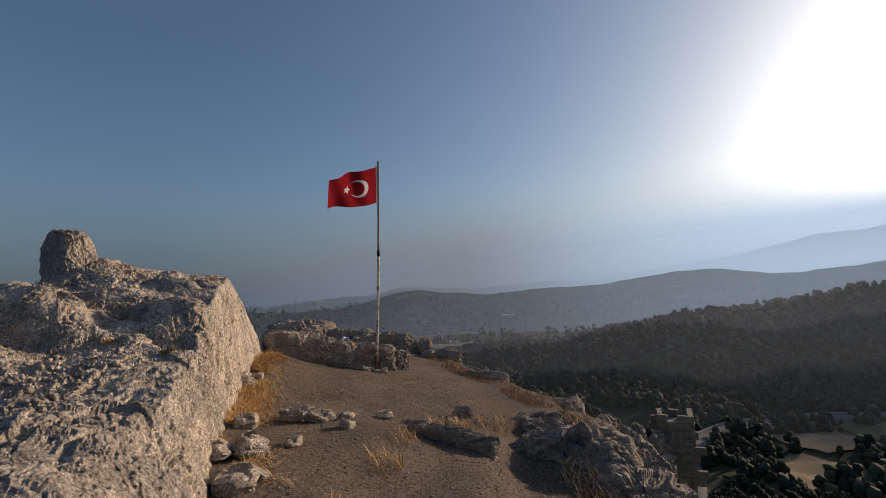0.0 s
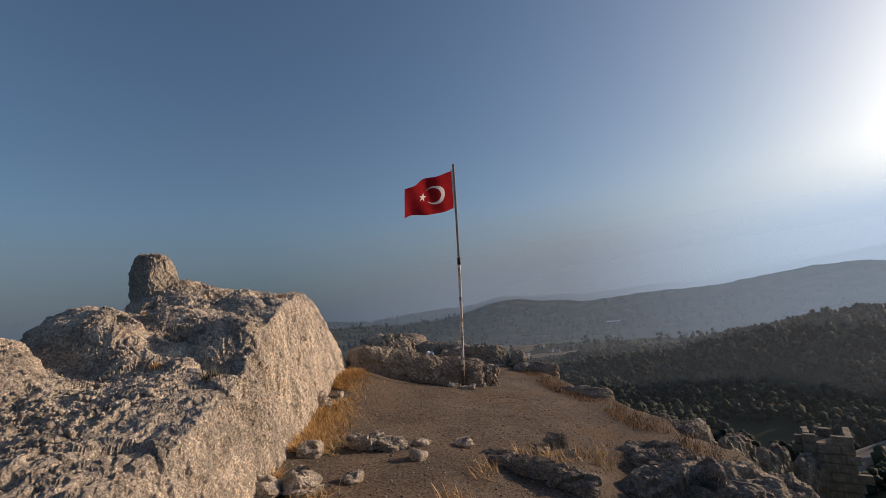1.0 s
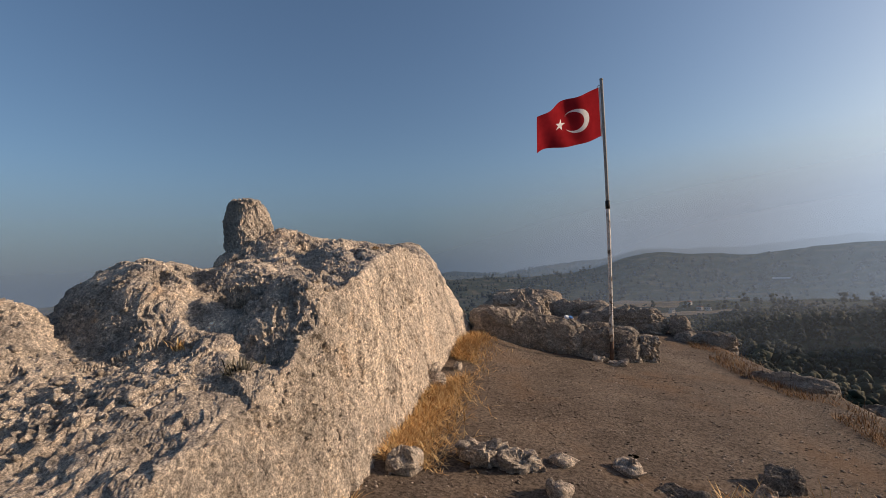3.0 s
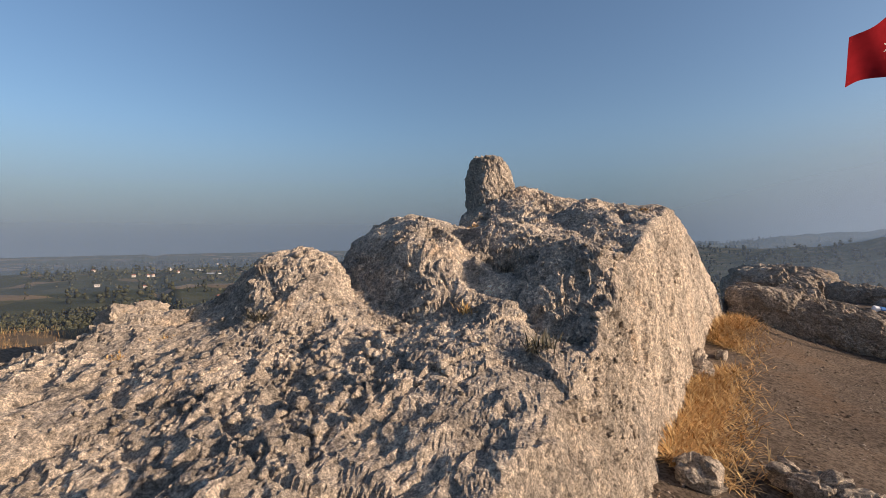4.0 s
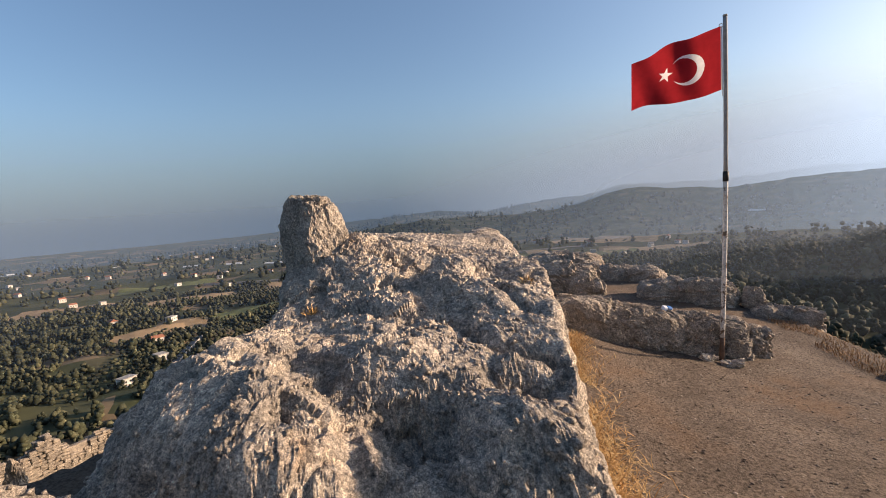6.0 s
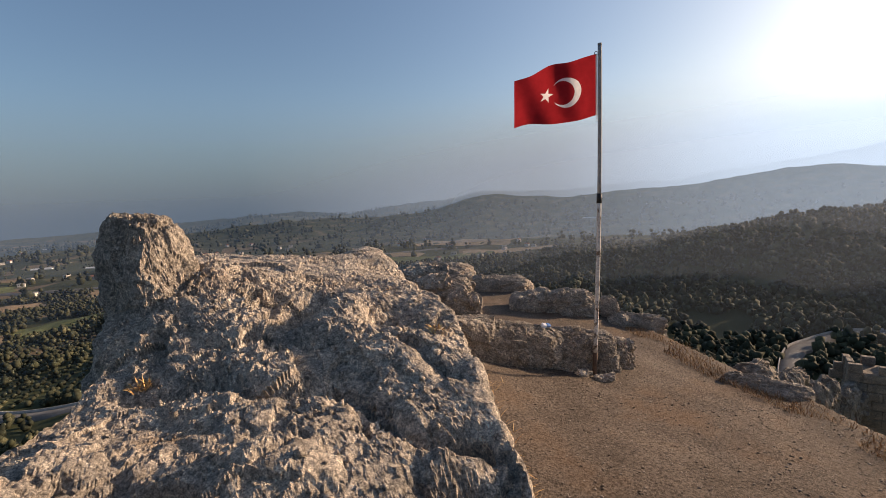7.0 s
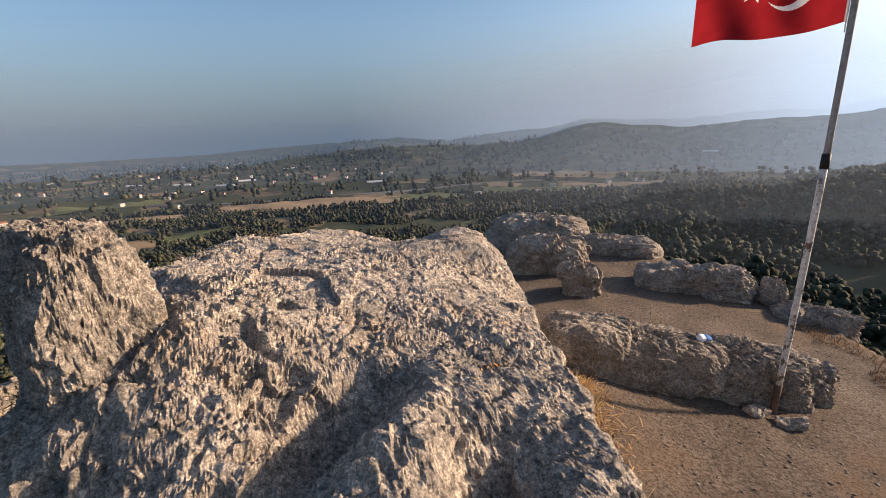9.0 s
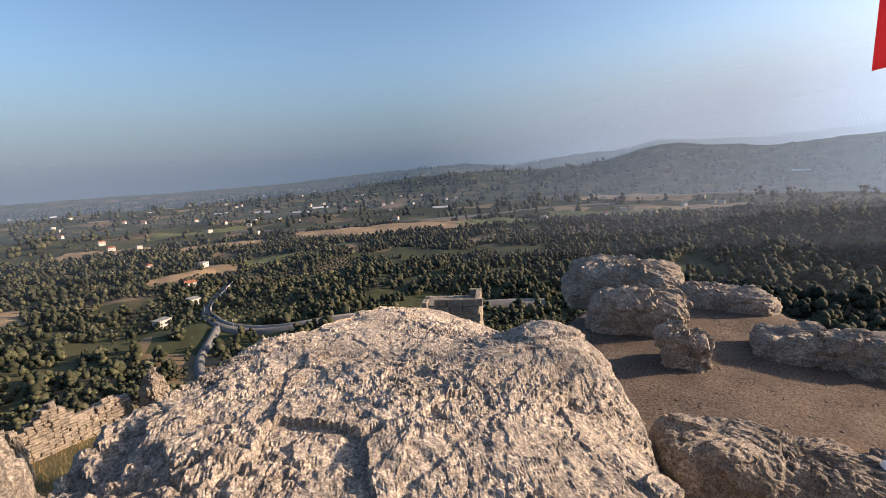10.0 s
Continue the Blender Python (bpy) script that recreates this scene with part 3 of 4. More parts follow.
def tube(path, radii, sides=14, cap=True):
    """A round bar along a list of points."""
    path = [Vector(p) for p in path]
    rings_ = []
    for i, p in enumerate(path):
        d = (path[min(i + 1, len(path) - 1)] - path[max(i - 1, 0)]).normalized()
        u = d.orthogonal().normalized()
        w = d.cross(u)
        r = radii[i] if isinstance(radii, (list, tuple)) else radii
        rings_.append([p + (u * math.cos(a) + w * math.sin(a)) * r for a in np.linspace(0, 2 * math.pi, sides, endpoint=False)])
    bm = bmesh.new()
    vs = [[bm.verts.new(v) for v in ring] for ring in rings_]
    for a, b in zip(vs[:-1], vs[1:]):
        for k in range(sides):
            bm.faces.new((a[k], a[(k + 1) % sides], b[(k + 1) % sides], b[k])).smooth = True
    if cap:
        bm.faces.new(vs[0][::-1])
        bm.faces.new(vs[-1])
    me = bpy.data.meshes.new("tube")
    bm.to_mesh(me)
    bm.free()
    return me


def block_mesh(name, a, b, c, bev=0.02, seed=0, jitter=0.0):
    rnd = random.Random(seed)
    bm = bmesh.new()
    bmesh.ops.create_cube(bm, size=1)
    for v in bm.verts:
        v.co = Vector((v.co.x * a, v.co.y * b, v.co.z * c)) + Vector([rnd.uniform(-jitter, jitter) for _ in range(3)])
    if bev:
        bmesh.ops.bevel(bm, geom=bm.edges[:], offset=bev, segments=1, affect="EDGES")
    me = bpy.data.meshes.new(name)
    bm.to_mesh(me)
    bm.free()
    return me


# ---- flagpole and flag ----
M_POLE = plain("chipped_white_paint", (0.50, 0.48, 0.45), 0.7, 0.0, 0.3, 30)
nt = M_POLE.node_tree
_base = nt.nodes["Principled BSDF"].inputs["Base Color"].links[0].from_socket
_chip = ramp(nt, mnoise(nt, 11.0, 7, 0.75), [(0.53, (0, 0, 0)), (0.57, (1, 1, 1))])
nt.links.new(mix(nt, _chip, _base, (0.12, 0.085, 0.06)), nt.nodes["Principled BSDF"].inputs["Base Color"])
M_STEEL = plain("grey_steel", (0.24, 0.24, 0.24), 0.75, 0.0, 0.25, 20)
M_BLACK = plain("black_tape", (0.015, 0.015, 0.016), 0.6)
M_RUST = plain("rusty_steel", (0.11, 0.07, 0.05), 0.85, 0.2, 0.4, 18)
M_ROPE = plain("white_cord", (0.7, 0.7, 0.68), 0.9)


def pole_at(z):
    k = z / 5.6
    return Vector((-1.91 + 0.18 * k + 0.03 * math.sin(k * math.pi), 13.61, z))


pole = empty("flagpole", (0, 0, 0), "slender chipped white and grey steel flagpole set in the dirt", "flagpole")
span = lambda a, b, n: [pole_at(a + (b - a) * i / n) for i in range(n + 1)]
part("lower_tube", tube(span(0.38, 3.02, 10), 0.036), M_POLE, pole, "lower tube with peeling white paint")
part("foot_tube", tube(span(-0.25, 0.40, 3), 0.040), M_RUST, pole, "rusty dark foot of the pole")
part("upper_tube", tube(span(3.14, 5.58, 10), 0.032), M_STEEL, pole, "thin grey upper tube")
part("joint_band", tube(span(3.0, 3.16, 2), 0.043), M_BLACK, pole, "black taped joint")
part("cap", tube(span(5.57, 5.60, 1), 0.034), M_STEEL, pole)
part("halyard", tube([pole_at(5.40) + Vector((-0.05, -0.01, 0)), pole_at(4.9) + Vector((-0.052, -0.012, 0)), pole_at(4.36) + Vector((-0.045, -0.01, 0))], 0.006, 6), M_ROPE, pole, "white cord along the hoist")
ringpath = [pole_at(5.45) + Vector((-0.055 + 0.028 * math.cos(a), 0, 0.028 * math.sin(a))) for a in np.linspace(0, 2 * math.pi, 13)]
part("ring", tube(ringpath, 0.006, 6, False), M_STEEL, pole)


def cloth_material(name, col):
    m = bpy.data.materials.new(name)
    m.use_nodes = True
    n = m.node_tree
    n.nodes.remove(n.nodes["Principled BSDF"])
    df, tl, mx = n.nodes.new("ShaderNodeBsdfDiffuse"), n.nodes.new("ShaderNodeBsdfTranslucent"), n.nodes.new("ShaderNodeMixShader")
    c = ramp(n, mnoise(n, 7.0, 5), [(0.3, tuple(k * 0.85 for k in col)), (0.7, tuple(min(1, k * 1.1) for k in col))])
    for sh in (df, tl):
        n.links.new(c, sh.inputs["Color"])
    mx.inputs[0].default_value = 0.34
    n.links.new(df.outputs[0], mx.inputs[1])
    n.links.new(tl.outputs[0], mx.inputs[2])
    n.links.new(mx.outputs[0], n.nodes["Material Output"].inputs["Surface"])
    return m


M_RED, M_WHITE = cloth_material("red_cloth", (0.30, 0.018, 0.024)), cloth_material("white_cloth", (0.80, 0.78, 0.78))
FLY, HOIST = 1.42, 1.0


def cloth(u, v, lift=0.0):
    """A place on the blown flag: u along the fly, v up the hoist."""
    k = max(u, 0.0) / FLY
    top, low = -0.27 * k ** 1.15, -0.13 * k - 0.03 * math.sin(k * 5)
    hoist = pole_at(4.46 + 0.98 * v)
    y = (0.10 * math.sin(u * 4.4 + v * 1.5) + 0.06 * math.sin(u * 9.5 - v * 2.6)) * min(1, max(u, 0.0) * 1.6) - 0.10 * k * k * (1 - v)
    return Vector((hoist.x - 0.055 - u * 0.955, hoist.y + y - lift, 4.46 + 0.98 * v + low * (1 - v) + top * v))


def cloth_sheet(name, f, n, m, lift):
    pts = np.array([[cloth(*f(i / (n - 1), j / (m - 1)), lift) for j in range(m)] for i in range(n)])
    return grid_mesh(name, pts)


flag = empty("flag", (0, 0, 0), "red flag with white crescent and star, blown out from the pole", "flag")
part("hoist_band", cloth_sheet("hoist_band", lambda a, b: (-0.02 + 0.03 * a, b), 3, 40, 0.002), M_WHITE, flag, "white band along the hoist")


def in_star(u, v):
    a = math.atan2(v - 0.5, u - 0.845) - math.pi
    r = math.hypot(u - 0.845, v - 0.5)
    k = math.pi / 5
    f = abs((a % (2 * k)) - k)
    # edge of a five-pointed star between tip and notch
    tip, notch = 0.125, 0.048
    x1, y1, x2, y2 = tip * math.cos(k), tip * math.sin(k), notch, 0.0
    px, py = r * math.cos(f), r * math.sin(f)
    return (x2 - x1) * (py - y1) - (y2 - y1) * (px - x1) < 0


def which(u, v):
    if math.hypot(u - 0.5, v - 0.5) < 0.25 and math.hypot(u - 0.5625, v - 0.5) > 0.2:
        return 1
    return 2 if math.hypot(u - 0.845, v - 0.5) < 0.126 and in_star(u, v) else 0


NU, NV = 240, 168
cpts = np.array([[cloth(FLY * i / NU, j / NV) for j in range(NV + 1)] for i in range(NU + 1)]).reshape(-1, 3)
sorts = {0: [], 1: [], 2: []}
for i in range(NU):
    for j in range(NV):
        k = i * (NV + 1) + j
        sorts[which(FLY * (i + 0.5) / NU, (j + 0.5) / NV)].append((k, k + 1, k + NV + 2, k + NV + 1))
for k, (name, mat, label) in enumerate((("field", M_RED, "red wind-blown cloth"), ("crescent", M_WHITE, "white crescent"), ("star", M_WHITE, "white five-pointed star"))):
    idx = np.array(sorts[k])
    ids, inv = np.unique(idx, return_inverse=True)
    part(name, tri_mesh(name, cpts[ids], inv.reshape(-1, 4), smooth=True), mat, flag, label)

# a crushed blue and white carton on the ledge
M_BLUE, M_PAPER = plain("blue_print", (0.05, 0.16, 0.42), 0.5), plain("white_card", (0.75, 0.76, 0.78), 0.6)
carton = empty("drink_carton", (-2.72, 13.62, 0.85), "small crushed blue and white drink carton on the ledge", "litter")
part("body", block_mesh("body", 0.16, 0.09, 0.07, 0.012, 3, 0.012), M_PAPER, carton, "white card body")
_c = part("print", block_mesh("print", 0.08, 0.094, 0.074, 0.012, 4, 0.006), M_BLUE, carton, "blue printed end")
_c.location = (0.03, 0, 0.004)
carton.rotation_euler = (0.3, 0.25, 0.7)


# ---- ruins ----
def masonry(name, at, size, courses, turn, seed, label, step=0.45):
    """The stub of an ashlar wall: a rough core faced with separate courses of blocks, broken at the top."""
    rnd = random.Random(seed)
    a, b = size
    gz0 = ground_z(at[0], at[1]) - 1.0
    top_z = at[2]
    thing = empty(name, (at[0], at[1], 0), label, "ruin")
    thing.rotation_euler = (0, 0, radians(turn))
    h = top_z - gz0 - step
    core = part("core", block_mesh("core", a - 0.16, b - 0.16, h, 0.05, seed, 0.04), M_RUIN, thing, "rubble core of the wall")
    core.location = (0, 0, gz0 + h / 2)
    kinds = [block_mesh("stone_block", w, 0.30, step - 0.03, 0.025, seed + i, 0.018) for i, w in enumerate((0.55, 0.72, 0.9))]
    for k in kinds:
        k.materials.append(M_RUIN)
    for c in range(courses):
        z = top_z - step * (c + 0.5)
        for side in range(4):
            length, off = ((a, b / 2 - 0.12) if side % 2 == 0 else (b, a / 2 - 0.12))
            x = -length / 2
            while x < length / 2 - 0.3:
                i = rnd.randrange(3)
                w = (0.55, 0.72, 0.9)[i]
                if not (c == 0 and rnd.random() < 0.45) and not (c == 1 and rnd.random() < 0.12):
                    o = part("stone_block", kinds[i], None, thing)
                    m = Matrix.Rotation(side * math.pi / 2, 4, "Z") @ Matrix.Translation((x + w / 2, -off + rnd.uniform(-0.03, 0.03), z))
                    o.matrix_basis = m
                x += w + 0.03
    return thing


masonry("ruined_tower", (12.0, 33.2, -5.9), (2.0, 1.8), 9, -18, 1, "tall broken stub of an ashlar tower below the rim")
masonry("ruined_bastion", (-19.4, 30.4, -3.9), (3.2, 2.4), 6, 28, 2, "pale broken ashlar bastion on the slope")
def rubble_wall(at, length, thick, height, turn, seed, label):
    """A tumbled dry wall: an earth core under separate stones, lower and gappy towards its ends."""
    r = random.Random(seed)
    thing = empty("ruined_wall", (at[0], at[1], ground_z(*at)), label, "wall", "ruined walls")
    thing.rotation_euler = (0, 0, radians(turn))
    core = part("core", block_mesh("core", thick * 0.7, length, height * 0.7, 0.08, seed, 0.1), M_RUIN, thing, "earth and rubble core")
    core.location = (0, 0, height * 0.2)
    kinds_ = []
    for k in range(5):
        me = block_mesh("stone", r.uniform(0.28, 0.45), r.uniform(0.3, 0.6), r.uniform(0.18, 0.3), 0.05, seed + k, 0.05)
        me.materials.append(M_RUIN)
        kinds_.append(me)
    z = 0.0
    while z < height:
        y = -length / 2
        while y < length / 2:
            lim = height * (0.65 + 0.35 * math.sin(y * 1.3 + seed) * math.cos(y * 0.55))
            if z < lim:
                for sgn in (-1, 1):
                    o = part("stone", kinds_[r.randrange(5)], None, thing)
                    o.location = (sgn * (thick / 2 - 0.15 - 0.1 * z / height) + r.uniform(-0.05, 0.05), y + r.uniform(-0.06, 0.06), z + r.uniform(-0.03, 0.03))
                    o.rotation_euler = (r.uniform(-0.15, 0.15), r.uniform(-0.15, 0.15), r.uniform(-0.3, 0.3))
            y += 0.46
        z += 0.24


rubble_wall((-31.0, 4.4), 11.0, 0.9, 1.1, 4, 1, "long low ruined rubble wall in dry grass")
rubble_wall((-24.5, 1.8), 8.0, 0.8, 0.9, 12, 2, "low ruined rubble wall in dry grass")
rubble_wall((-45.0, 17.0), 8.0, 1.0, 3.6, 3, 3, "tall broken rubble wall on the lower terrace")
boulder("ward_rock", (-36.0, 3.0, -3.6), (2.8, 4.6, 3.4), 10, 130, "pale rounded limestone crag in dry grass", res=60, box=2.8, rough=1.4)
boulder("ward_rock", (-34.5, 6.7, -5.4), (1.6, 1.8, 2.6), 10, 131, "small pale limestone crag in dry grass", res=40, box=2.8)
boulder("standing_stone", (-43.6, 22.4, -13.2), (2.3, 1.7, 5.0), 10, 132, "pointed upright stump of a rubble wall", res=60, box=3.0, taper=0.5, mat=M_RUIN)
boulder("standing_stone", (-41.0, 13.4, -12.6), (1.4, 1.0, 3.8), 10, 133, "slim upright stump of a rubble wall", res=40, box=3.0, taper=0.4, mat=M_RUIN)
for i, (x, y, z, a, b, h, turn) in enumerate(((4.6, 26.0, -5.1, 2.6, 1.1, 2.6, 50), (6.6, 28.2, -6.2, 2.8, 1.0, 2.8, 48), (8.6, 30.2, -7.3, 2.6, 1.0, 2.8, 46), (10.4, 31.8, -8.2, 2.4, 1.0, 2.8, 44), (3.0, 21.5, -3.1, 1.2, 0.9, 1.3, 0))):
    boulder("ruined_wall", (x, y, z), (a, b, h), turn, 140 + i, "crumbling rubble wall below the rim", res=44, box=3.2, mat=M_RUIN, group="ruined walls")

# ---- roads in the valley ----
M_ROAD, M_PARAPET = plain("asphalt_road", (0.15, 0.147, 0.144), 0.9, 0, 0.15, 0.3), plain("pale_concrete", (0.32, 0.305, 0.285), 0.9, 0, 0.2, 0.5)


def road(path, width, name="road", parapet=False):
    p = np.array(path, float)
    t = np.linspace(0, len(p) - 1, (len(p) - 1) * 10 + 1)
    q = np.stack([np.interp(t, np.arange(len(p)), p[:, k]) for k in (0, 1)], 1)
    for _ in range(12):
        q[1:-1] = (q[:-2] + 2 * q[1:-1] + q[2:]) / 4
    d = np.gradient(q, axis=0)
    nrm = np.stack([-d[:, 1], d[:, 0]], 1) / np.linalg.norm(d, axis=1, keepdims=True)
    z = land(q[:, 0], q[:, 1])
    for _ in range(8):
        z[1:-1] = (z[:-2] + 2 * z[1:-1] + z[2:]) / 4
    z = z + 2.2
    row = lambda k, dz: np.column_stack([q + nrm * k, z + dz])
    rows_ = [row(-width / 2 - 2, -4), row(-width / 2, 0), row(width / 2, 0), row(width / 2 + 2, -4)]
    ob = new(name, grid_mesh(name, np.stack(rows_)))
    ob.data.materials.append(M_ROAD)
    tagged(ob, "pale grey asphalt road through the valley", "road", kind="structure")
    if parapet:
        k = width / 2 + 0.4
        wall = new("road_parapet", grid_mesh("road_parapet", np.stack([row(k, -1), row(k, 1.4), row(k + 0.6, 1.4), row(k + 0.6, -3)])))
        wall.data.materials.append(M_PARAPET)
        tagged(wall, "pale concrete parapet along the road", "wall", kind="structure")
    return q


ROADS = [road(((100, 270), (118, 325), (140, 372), (190, 412), (238, 429), (300, 432), (390, 450), (470, 480)), 9.0, parapet=True),
         road(((-470, 260), (-406, 198), (-345, 178), (-290, 205), (-242, 256), (-200, 300), (-150, 340)), 6.0, parapet=True),
         road(((-250, 120), (-300, 140), (-345, 178)), 4.0), road(((70, 170), (88, 220), (100, 270)), 4.0), road(((-900, 520), (-700, 640), (-500, 900), (-300, 1150)), 7.0)]
road_pts = np.concatenate(ROADS)

# ---- open fields ----
M_FIELD = plain("stubble_field", (0.30, 0.215, 0.125), 0.95, 0, 0.25, 0.05)
M_MEADOW = plain("pale_meadow", (0.12, 0.135, 0.055), 0.95, 0, 0.3, 0.05)
FIELDS = ((-640, 590, 200, 110, 44, 0), (-535, 690, 160, 90, 42, 0), (-440, 775, 150, 90, 34, 1), (-561, 256, 74, 60, 66, 0), (-558, 57, 110, 80, 85, 0), (-551, 377, 90, 60, 56, 1), (-280, 917, 230, 110, 15, 1), (-150, 1010, 200, 100, 8, 0),
          (-900, 300, 150, 100, 60, 0), (-1000, 500, 180, 100, 62, 1), (-760, 420, 130, 80, 60, 0), (-300, 1250, 260, 120, -4, 0), (230, 372, 60, 50, 15, 0), (180, 320, 54, 40, 30, 0), (300, 390, 80, 50, 8, 1), (-150, 190, 46, 18, 40, 0))
for cx, cy, a, b, turn, green in FIELDS:
    u, w_ = np.meshgrid(np.linspace(-a / 2, a / 2, 24), np.linspace(-b / 2, b / 2, 8))
    c, s_ = math.cos(radians(turn)), math.sin(radians(turn))
    edge_ = 1 + 0.12 * vnoise(np.stack([u.ravel(), w_.ravel(), 0 * u.ravel() + cx], 1), 30, 55).reshape(u.shape)
    fx, fy = cx + (u * c - w_ * s_) * edge_, cy + (u * s_ + w_ * c) * edge_
    fz = land(fx.ravel(), fy.ravel()).reshape(fx.shape) + 0.8
    fld = new("field", grid_mesh("field", np.stack([fx, fy, fz], 2)))
    fld.data.materials.append(M_MEADOW if green else M_FIELD)
    tagged(fld, "pale green meadow in the valley" if green else "tan stubble field in the valley", "field", kind="structure")


def clear_of_fields(x, y):
    ok = np.ones(len(x), bool)
    for cx, cy, a, b, turn, _ in FIELDS:
        c, s_ = math.cos(radians(turn)), math.sin(radians(turn))
        u, w_ = (x - cx) * c + (y - cy) * s_, -(x - cx) * s_ + (y - cy) * c
        ok &= (np.abs(u) > a / 2 - 2) | (np.abs(w_) > b / 2 - 2)
    return ok


# ---- woods ----
PHI = (1 + 5 ** 0.5) / 2
ICO_V = np.array([(-1, PHI, 0), (1, PHI, 0), (-1, -PHI, 0), (1, -PHI, 0), (0, -1, PHI), (0, 1, PHI), (0, -1, -PHI), (0, 1, -PHI), (PHI, 0, -1), (PHI, 0, 1), (-PHI, 0, -1), (-PHI, 0, 1)]) / math.sqrt(1 + PHI * PHI)
_d = np.linalg.norm(ICO_V[:, None] - ICO_V[None], axis=2)
ICO_F = np.array([(i, j, k) for i in range(12) for j in range(i + 1, 12) for k in range(j + 1, 12) if max(_d[i, j], _d[j, k], _d[i, k]) < 1.1])
_n = np.einsum("ij,ij->i", np.cross(ICO_V[ICO_F[:, 1]] - ICO_V[ICO_F[:, 0]], ICO_V[ICO_F[:, 2]] - ICO_V[ICO_F[:, 0]]), ICO_V[ICO_F].mean(1))
ICO_F[_n < 0] = ICO_F[_n < 0][:, ::-1]
rng = np.random.default_rng(7)


def clumps(centres, sizes):
    """Ragged little lobes of foliage, all in one mesh: n x 3 centres, n x 3 sizes."""
    n = len(centres)
    v = ICO_V[None] * (1 + rng.uniform(-0.42, 0.38, (n, 12, 1)))
    v = v * sizes[:, None] + centres[:, None]
    f = (ICO_F[None] + 12 * np.arange(n)[:, None, None]).reshape(-1, 3)
    return v.reshape(-1, 3), f


def scatter(count, r0, r1, az0, az1):
    r = np.sqrt(rng.uniform(r0 ** 2, r1 ** 2, count))
    az = np.radians(rng.uniform(az0, az1, count))
    return r * np.sin(az), r * np.cos(az)


def clear_of_roads(x, y, gap):
    ok = np.ones(len(x), bool)
    for px, py in road_pts[::2]:
        ok &= np.hypot(x - px, y - py) > gap
    return ok


def woods(name, count, r0, r1, az0, az1, height, lobes, label, dense=0.0, zmax=-8.0, fine=1.0):
    x, y = scatter(count, r0, r1, az0, az1)
    z = land(x, y)
    p = np.stack([x, y, 0 * x], 1)
    open_ground = vnoise(p, 60, 51) + 0.6 * vnoise(p, 22, 52)
    flatland = smooth01(-95, -104, z)
    ok = (z < zmax) & ~((x > -54) & (x < -6) & (y > -9) & (y < 28)) & clear_of_roads(x, y, 6 + 0.35 * height) & clear_of_fields(x, y) & (open_ground > -0.45 + 0.55 * flatland - dense)
    x, y, z = x[ok], y[ok], z[ok]
    h = height * rng.uniform(0.35, 1.0, len(x)) ** 1.3 * 1.35
    cs, ss = [], []
    for k in range(lobes):
        up = 0.30 + 0.55 * k / max(1, lobes - 1)
        spread = 0.30 * (1.15 - up) / fine
        cs.append(np.stack([x + h * spread * rng.normal(0, 0.8, len(x)), y + h * spread * rng.normal(0, 0.8, len(x)), z + h * up], 1))
        w = fine * h * (0.46 - 0.26 * up) * rng.uniform(0.75, 1.25, len(x))
        ss.append(np.stack([w, w, w * rng.uniform(0.8, 1.25, len(x))], 1))
    v, f = clumps(np.concatenate(cs), np.concatenate(ss))
    ob = new(name, tri_mesh(name, v, f))
    ob.data.materials.append(M_TREE)
    return tagged(ob, label, "trees", kind="stuff")


woods("woodland_slope", 6200, 40, 320, -112, 62, 5.4, 6, "dark green pine and scrub wood on the castle slope", dense=0.6, zmax=-12, fine=0.78)
woods("woodland_hill", 9000, 320, 900, -14, 60, 9.5, 3, "dark hazy pine wood on the hills", dense=0.5)
woods("woodland_valley", 13000, 320, 950, -105, -14, 7.0, 3, "dark green trees and groves in the valley", dense=0.5)
woods("woodland_far", 6500, 950, 2900, -100, 55, 15.0, 2, "hazy distant woods and groves", dense=0.3)

# rows of olives
ox, oy = np.meshgrid(np.arange(0, 150, 7.5), np.arange(0, 110, 7.5))
for k, (cx, cy, turn) in enumerate(((-520, 180, 25), (-560, 330, -10), (-420, 130, 40), (-700, 420, 15))):
    c, s_ = math.cos(radians(turn)), math.sin(radians(turn))
    x, y = (cx + ox * c - oy * s_).ravel(), (cy + ox * s_ + oy * c).ravel()
    x, y = x + rng.normal(0, 0.5, len(x)), y + rng.normal(0, 0.5, len(y))
    z, w = land(x, y), rng.uniform(1.5, 2.4, len(x))
    v, f = clumps(np.stack([x, y, z + 1.6], 1), np.stack([w, w, w * 0.8], 1))
    ob = new("olive_grove", tri_mesh("olive_grove", v, f))
    ob.data.materials.append(M_TREE)
    tagged(ob, "rows of grey-green olive trees", "trees", kind="stuff")

# single trees that stand nearest below the walls
M_BARK = plain("bark", (0.10, 0.075, 0.055), 0.95)


def tree_crown(seed, tall):
    r = np.random.default_rng(seed)
    cs, ss = [], []
    for k in range(16):
        a, up = r.uniform(0, 6.28), r.uniform(0.25, 0.95)
        rad = (0.42 if not tall else 0.26) * math.sqrt(max(0.05, 1 - up * 0.9)) * r.uniform(0.3, 1)
        cen = np.array([rad * math.cos(a), rad * math.sin(a), up])
        d = r.normal(0, 1, (15, 3))
        d /= np.linalg.norm(d, axis=1, keepdims=True)
        cs.append(cen + d * 0.13 * r.uniform(0.6, 1.1, (15, 1)))
        ss.append(np.repeat(r.uniform(0.042, 0.080, (15, 1)), 3, 1) * (1, 1, 0.7))
    v, f = clumps(np.concatenate(cs), np.concatenate(ss))
    me = tri_mesh("crown", v, f)
    me.materials.append(M_TREE)
    return me


